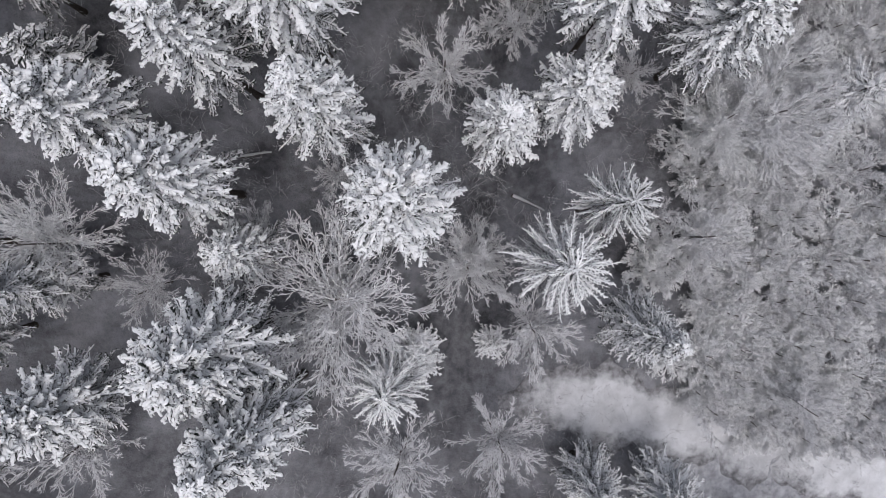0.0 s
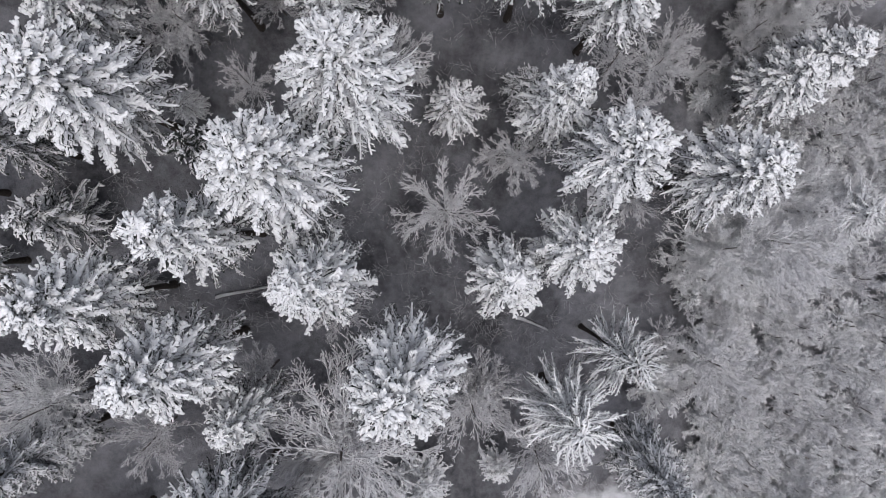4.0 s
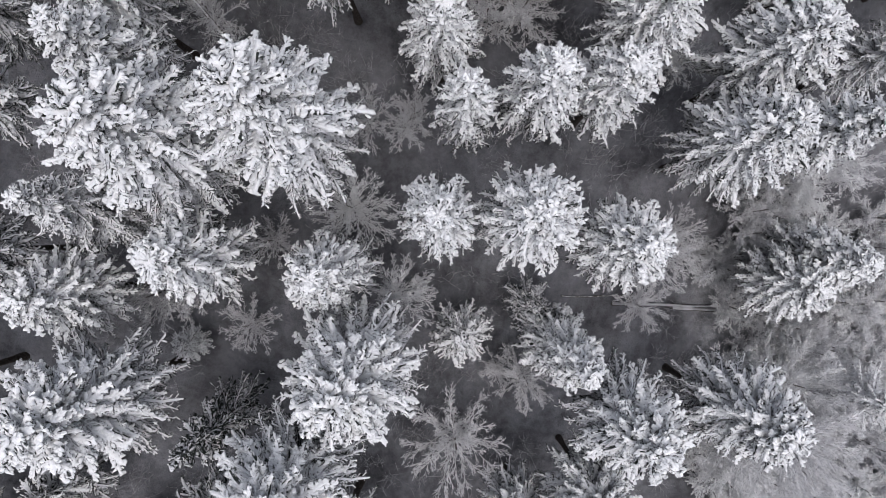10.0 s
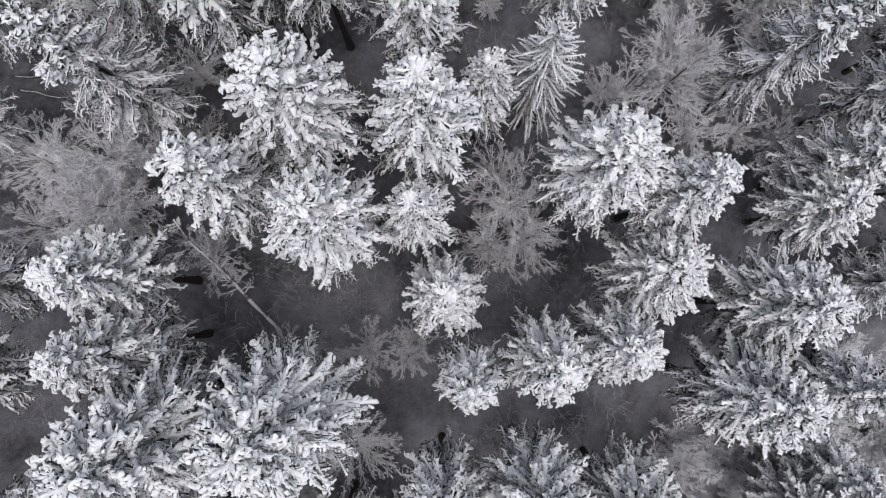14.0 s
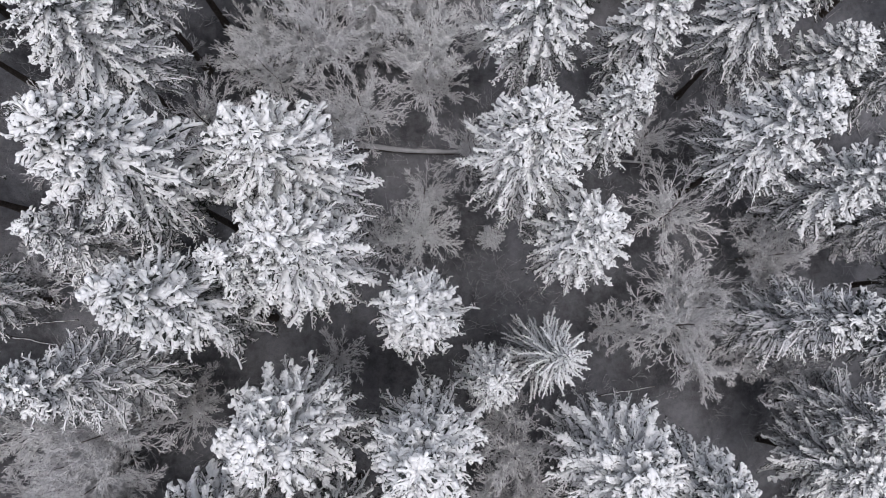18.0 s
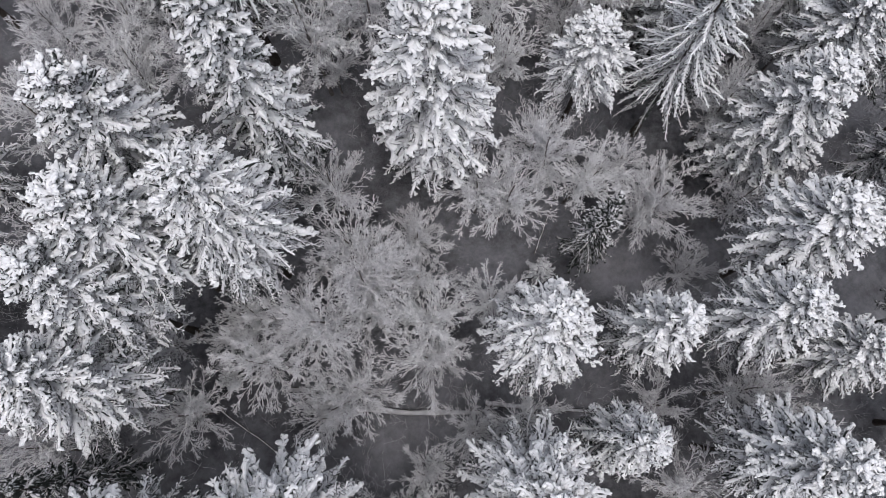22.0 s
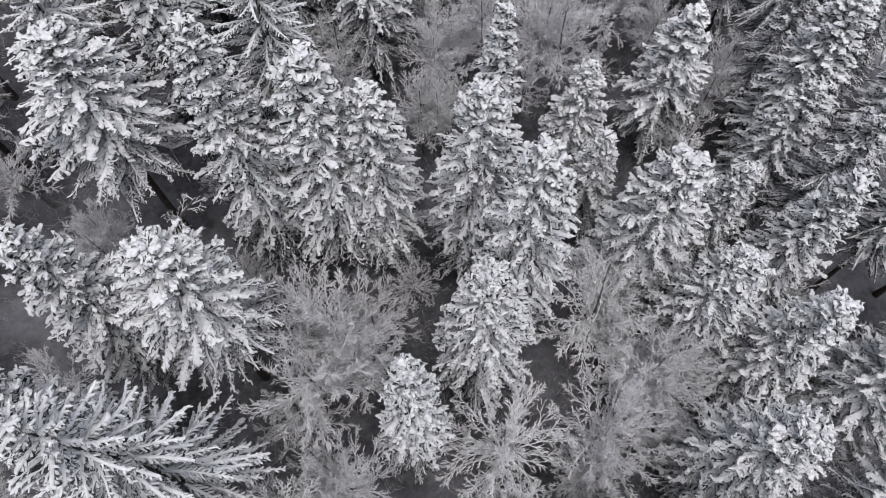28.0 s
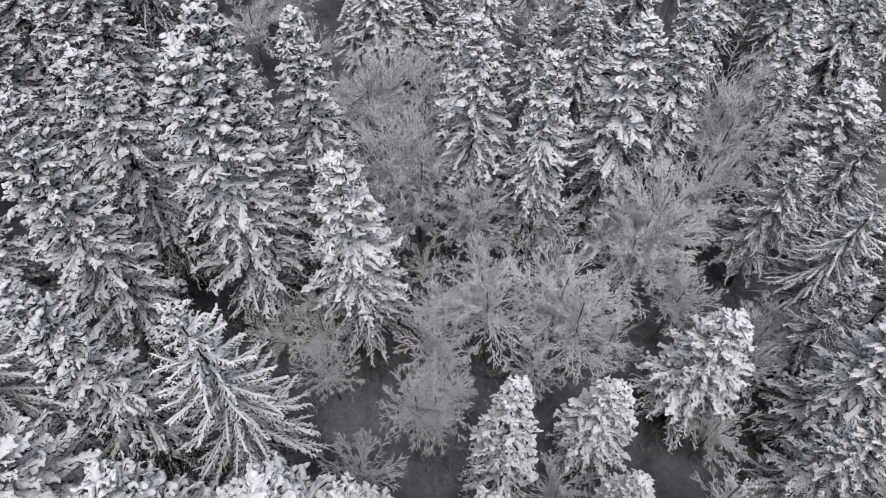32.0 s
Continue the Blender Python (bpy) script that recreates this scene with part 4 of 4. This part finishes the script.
# ---- the forest track, snags, fallen wood and undergrowth ----
def track(points, half):
    """A snow-covered track laid a hand's breadth over the slope, with soft, wandering edges."""
    rng = np.random.default_rng(4)
    p = np.array(points, float)
    d = np.concatenate([[0], np.cumsum(np.hypot(*np.diff(p, axis=0).T))])
    s = np.arange(0, d[-1], 0.6)
    x, y = np.interp(s, d, p[:, 0]), np.interp(s, d, p[:, 1])
    for _ in range(12):
        x[1:-1], y[1:-1] = (x[:-2] + x[1:-1] + x[2:]) / 3, (y[:-2] + y[1:-1] + y[2:]) / 3
    tx, ty = np.gradient(x), np.gradient(y)
    n = np.hypot(tx, ty)
    nx_, ny_ = -ty / n, tx / n
    edge = half * (1 + 0.16 * np.sin(s * 0.7) + 0.12 * np.sin(s * 1.9 + 1) + rng.uniform(-0.08, 0.08, len(s))) * np.clip(s / 6, 0.25, 1)
    rows = []
    for c, lift in ((-1, -0.22), (-0.75, 0.02), (-0.4, 0.10), (-0.2, 0.06), (0.05, 0.14), (0.3, 0.06), (0.5, 0.13), (0.78, 0.02), (1, -0.22)):
        px, py = x + nx_ * edge * c, y + ny_ * edge * c
        rows.append(np.stack([px, py, ground(px, py) + 0.16 + lift + rng.uniform(-0.02, 0.02, len(s))], 1))
    v = np.stack(rows, 1)
    m = v.shape[1]
    i0 = (np.arange(len(s) - 1)[:, None] * m + np.arange(m - 1)[None]).ravel()
    t = np.concatenate([np.stack([i0, i0 + m, i0 + m + 1], 1), np.stack([i0, i0 + m + 1, i0 + 1], 1)])
    me = mesh_of("road", v.reshape(-1, 3), t, ROAD)
    # weight of the painted sky light, fading to the rims and the start
    sky_lit = np.tile(np.array([0.0, 0.35, 0.8, 1, 1, 1, 0.8, 0.35, 0.0]), len(s)) * np.repeat(np.clip(s / 8, 0, 1), m)
    me.attributes.new("sky_lit", "FLOAT", "POINT").data.foreach_set("value", sky_lit.astype(np.float32))
    return tagged(new("road", me), "forest track under trodden snow, painted lighter for the open sky", "road", kind="structure")


wood_rng = np.random.default_rng(21)


def fallen_log(x0, y0, x1, y1, r, name="fallen_log", label="fallen tree trunk with a ridge of snow along it"):
    """A trunk lying on the slope, with snow along its top."""
    ob = new(name)
    n = 9
    s = np.linspace(0, 1, n)
    x, y = x0 + (x1 - x0) * s + np.cumsum(wood_rng.normal(0, 0.05, n)), y0 + (y1 - y0) * s + np.cumsum(wood_rng.normal(0, 0.05, n))
    z = ground(x, y) + r * 0.75 + 0.05
    c = np.stack([x, y, z], 1)
    d = unit(np.gradient(c, axis=0))
    side = unit(np.cross(d, np.array([0, 0, 1.0])))
    upv = np.cross(side, d)

    def tube(rad, lift, flat):
        rr_ = rad * (1 - 0.45 * s)
        ang = np.arange(8) * 6.283 / 8
        v = np.stack([c + side * (np.cos(q) * rr_)[:, None] + upv * (np.sin(q) * rr_ * flat + lift)[:, None] for q in ang], 1).reshape(-1, 3)
        t = []
        for i in range(n - 1):
            for q in range(8):
                p0, p1 = i * 8 + q, i * 8 + (q + 1) % 8
                t += [(p0, p1, p1 + 8), (p0, p1 + 8, p0 + 8)]
        for i, e in ((0, 0), (n - 1, 1)):
            t += [(i * 8, i * 8 + q, i * 8 + q + 1) if e else (i * 8, i * 8 + q + 1, i * 8 + q) for q in range(1, 7)]
        return v, np.array(t)

    part("trunk", mesh_of("log_trunk", *tube(r, 0, 1), BARK), ob, "dark wet bark")
    if r > 0.12:
        v, t = tube(r * 0.82, r * 0.75, 0.55)
        part("snow_ridge", mesh_of("log_snow", lumpy(v, 0.8, 0.03, 8), t, SNOW_CAP), ob, "white snow")
    return tagged(ob, label, "log" if r > 0.12 else "branch")


def snag(base, tip, r, label, boughs=26, reach=1.5):
    """A dead trunk from base to tip with short frosted branches."""
    ob = new("dead_tree")
    a, b = np.array(base, float), np.array(tip, float)
    rng = np.random.default_rng(int(abs(a[0] * 31 + a[1] * 17)))
    cut = np.linspace(0, 1, 7)
    pts = a + (b - a) * cut[:, None] + np.concatenate([[np.zeros(3)], rng.normal(0, 0.10, (6, 3))])
    tv, tt = spindles(pts[:-1], pts[1:] + (pts[1:] - pts[:-1]) * 0.04, r * (1.1 - 0.8 * cut[:-1]), np.zeros(6), rng, 7, (0.0, 0.97), (1.0, 0.86), 1.0, 0.05)
    part("trunk", mesh_of("snag_trunk", tv, tt, GREY_BARK), ob, "grey dead wood")
    s = rng.uniform(0.35, 1.0, boughs)
    root = a + (b - a) * s[:, None]
    d = unit(b - a)
    q = unit(rng.normal(0, 1, (boughs, 3)))
    way = unit(q - d * (q @ d)[:, None] + d * 0.45 + np.array([0, 0, -0.1]))
    end = root + way * (reach * (1.25 - s) * rng.uniform(0.5, 1.2, boughs))[:, None]
    sa, sb = offshoots(root, end, 5, 0.4, 0.15, 0.8, rng, 0.0)
    ta, tb = offshoots(sa, sb, 3, 0.4, 0.12, 0.8, rng, 0.0)
    v = joined([cones(root, end, np.full(boughs, 0.06), rng), cones(sa, sb, np.full(len(sa), 0.04), rng), cones(ta, tb, np.full(len(ta), 0.035), rng)])
    tagged(part("branch_work", mesh_of("snag_branches", *v, FROST_BRIGHT, False), ob, "white frosted dead branches"), kind="stuff")
    return tagged(ob, label, "dead tree")


track([(5.4, -17.0), (11.1, -16.6), (18.2, -18.4), (25.7, -20.1), (32.8, -22.5), (40.9, -25.5), (49.2, -27.6), (62.7, -30.4), (82.5, -33.2)], 4.2)
fallen_log(-5.7, 74.9, 5.6, 73.7, 0.30)
fallen_log(-9.2, 76.5, -4.7, 76.1, 0.22)
fallen_log(6.1, 74.6, 20.9, 72.8, 0.20)
fallen_log(6.5, 3.5, 9.9, 2.1, 0.20)
fallen_log(-20.2, 6.3, -15.3, 6.9, 0.20)
fallen_log(22.5, 21.2, 36.1, 19.3, 0.22)
fallen_log(15.9, 22.3, 29.1, 20.8, 0.20)
fallen_log(-31.1, 62.0, -25.5, 62.0, 0.09, "fallen_branch", "thin dark fallen branch half sunk in snow")
fallen_log(14.7, 53.0, 20.1, 53.4, 0.09, "fallen_branch", "thin dark fallen branch half sunk in snow")
fallen_log(16.8, 60.1, 20.0, 61.5, 0.09, "fallen_branch", "thin dark fallen branch half sunk in snow")
fallen_log(-30.7, 61.0, -27.3, 60.1, 0.09, "fallen_branch", "thin dark fallen branch half sunk in snow")
fallen_log(-24.8, 65.4, -19.3, 61.5, 0.09, "fallen_branch", "thin dark fallen branch half sunk in snow")
fallen_log(15.9, 57.0, 19.1, 58.6, 0.09, "fallen_branch", "thin dark fallen branch half sunk in snow")
fallen_log(28.2, 56.1, 36.2, 56.1, 0.09, "fallen_branch", "thin dark fallen branch half sunk in snow")
fallen_log(20.6, -1.1, 24.2, 0.6, 0.09, "fallen_branch", "thin dark fallen branch half sunk in snow")
fallen_log(38.4, 2.3, 42.8, 1.5, 0.09, "fallen_branch", "thin dark fallen branch half sunk in snow")
fallen_log(-14.0, 75.3, -8.7, 70.7, 0.09, "fallen_branch", "thin dark fallen branch half sunk in snow")
fallen_log(11.1, 86.4, 13.2, 91.4, 0.09, "fallen_branch", "thin dark fallen branch half sunk in snow")
fallen_log(-36.3, 14.9, -32.2, 13.7, 0.09, "fallen_branch", "thin dark fallen branch half sunk in snow")
fallen_log(10.8, 23.5, 17.1, 22.5, 0.09, "fallen_branch", "thin dark fallen branch half sunk in snow")
fallen_log(-20.9, 30.6, -17.8, 31.3, 0.09, "fallen_branch", "thin dark fallen branch half sunk in snow")
fallen_log(-23.7, 94.9, -17.2, 93.6, 0.09, "fallen_branch", "thin dark fallen branch half sunk in snow")
fallen_log(-24.0, 98.7, -19.7, 96.5, 0.09, "fallen_branch", "thin dark fallen branch half sunk in snow")
fallen_log(-23.7, 94.7, -17.6, 93.5, 0.09, "fallen_branch", "thin dark fallen branch half sunk in snow")
fallen_log(-21.3, 133.3, -18.3, 130.0, 0.09, "fallen_branch", "thin dark fallen branch half sunk in snow")
fallen_log(-18.9, 134.4, -15.2, 128.1, 0.09, "fallen_branch", "thin dark fallen branch half sunk in snow")
fallen_log(-20.9, 131.5, -18.7, 129.5, 0.09, "fallen_branch", "thin dark fallen branch half sunk in snow")
snag((-12.8, 41.1, 4.5), (-16.8, 49.2, 15.0), 0.22, "broken dead tree leaning over, white with frost", 34, 2.2)
snag((20.5, 121.5, 7.6), (23.5, 124.7, 22.5), 0.2, "leaning dead spruce with hanging frosted branches", 60, 3.2)
snag((-17.0, 123.5, 13.5), (-9.6, 119.0, 26.5), 0.16, "bare snow-topped snag with a few crooked branches", 12, 2.6)
spruce(23.5, 4.7, -1.2, 1.6, "thin")
spruce(38.9, 2.0, -4.0, 1.4, "thin")
spruce(4.5, -10.5, 1.4, 1.9, "thin")
spruce(1.8, 70.3, 8.0, 1.2, "thin")
spruce(-15.6, 75.7, 10.9, 1.2, "thin")
spruce(-13.2, 77.5, 10.5, 1.2, "thin")
spruce(11.3, 84.8, 9.0, 1.5, "thin")
spruce(-2.1, 25.5, 3.3, 1.2, "thin")
spruce(25.7, 24.3, -3.8, 1.4, "thin")
spruce(0.3, 81.9, 9.4, 1.2, "thin")
spruce(-9.7, 12.5, 3.9, 1.2, "thin")
spruce(6.3, 66.7, 7.4, 1.3, "thin")
spruce(12.8, 76.5, 7.4, 1.3, "thin")
spruce(-20.7, 22.5, 8.1, 1.6, "thin")
spruce(-20.9, 22.2, 8.1, 1.7, "thin")
spruce(-25.0, 7.7, 8.2, 1.8, "thin")

# undergrowth: dry stalks, seedlings and twigs that stick out of the snow
under_rng = np.random.default_rng(31)
ux, uy = under_rng.uniform(-32, 46, 5600), under_rng.uniform(-30, 165, 5600)
keep_u = np.sin(ux * 0.23 + 1.7 * np.sin(uy * 0.11)) + np.sin(uy * 0.19 + 0.6 * np.sin(ux * 0.2)) + under_rng.normal(0, 0.7, 5600) > 0.1
ux, uy = ux[keep_u], uy[keep_u]
foot = np.stack([ux, uy, ground(ux, uy)], 1)
stalk_a, stalk_b = [], []
for _ in range(7):
    a0 = foot + np.concatenate([under_rng.normal(0, 0.35, (len(ux), 2)), np.full((len(ux), 1), 0.0)], 1)
    stalk_a.append(a0)
    stalk_b.append(a0 + np.concatenate([under_rng.normal(0, 0.6, (len(ux), 2)), under_rng.uniform(0.3, 1.5, (len(ux), 1))], 1))
stalk_a, stalk_b = np.concatenate(stalk_a), np.concatenate(stalk_b)
side_a, side_b = offshoots(stalk_a, stalk_b, 3, 0.45, 0.15, 0.8, under_rng, 0.0)
uv, ut = joined([cones(stalk_a, stalk_b, np.full(len(stalk_a), 0.022), under_rng), cones(side_a, side_b, np.full(len(side_a), 0.018), under_rng)])
tagged(new("undergrowth", mesh_of("undergrowth", uv, ut, FROST_DULL, False)), "dry frosted stalks and seedlings on the forest floor", "undergrowth", kind="stuff")
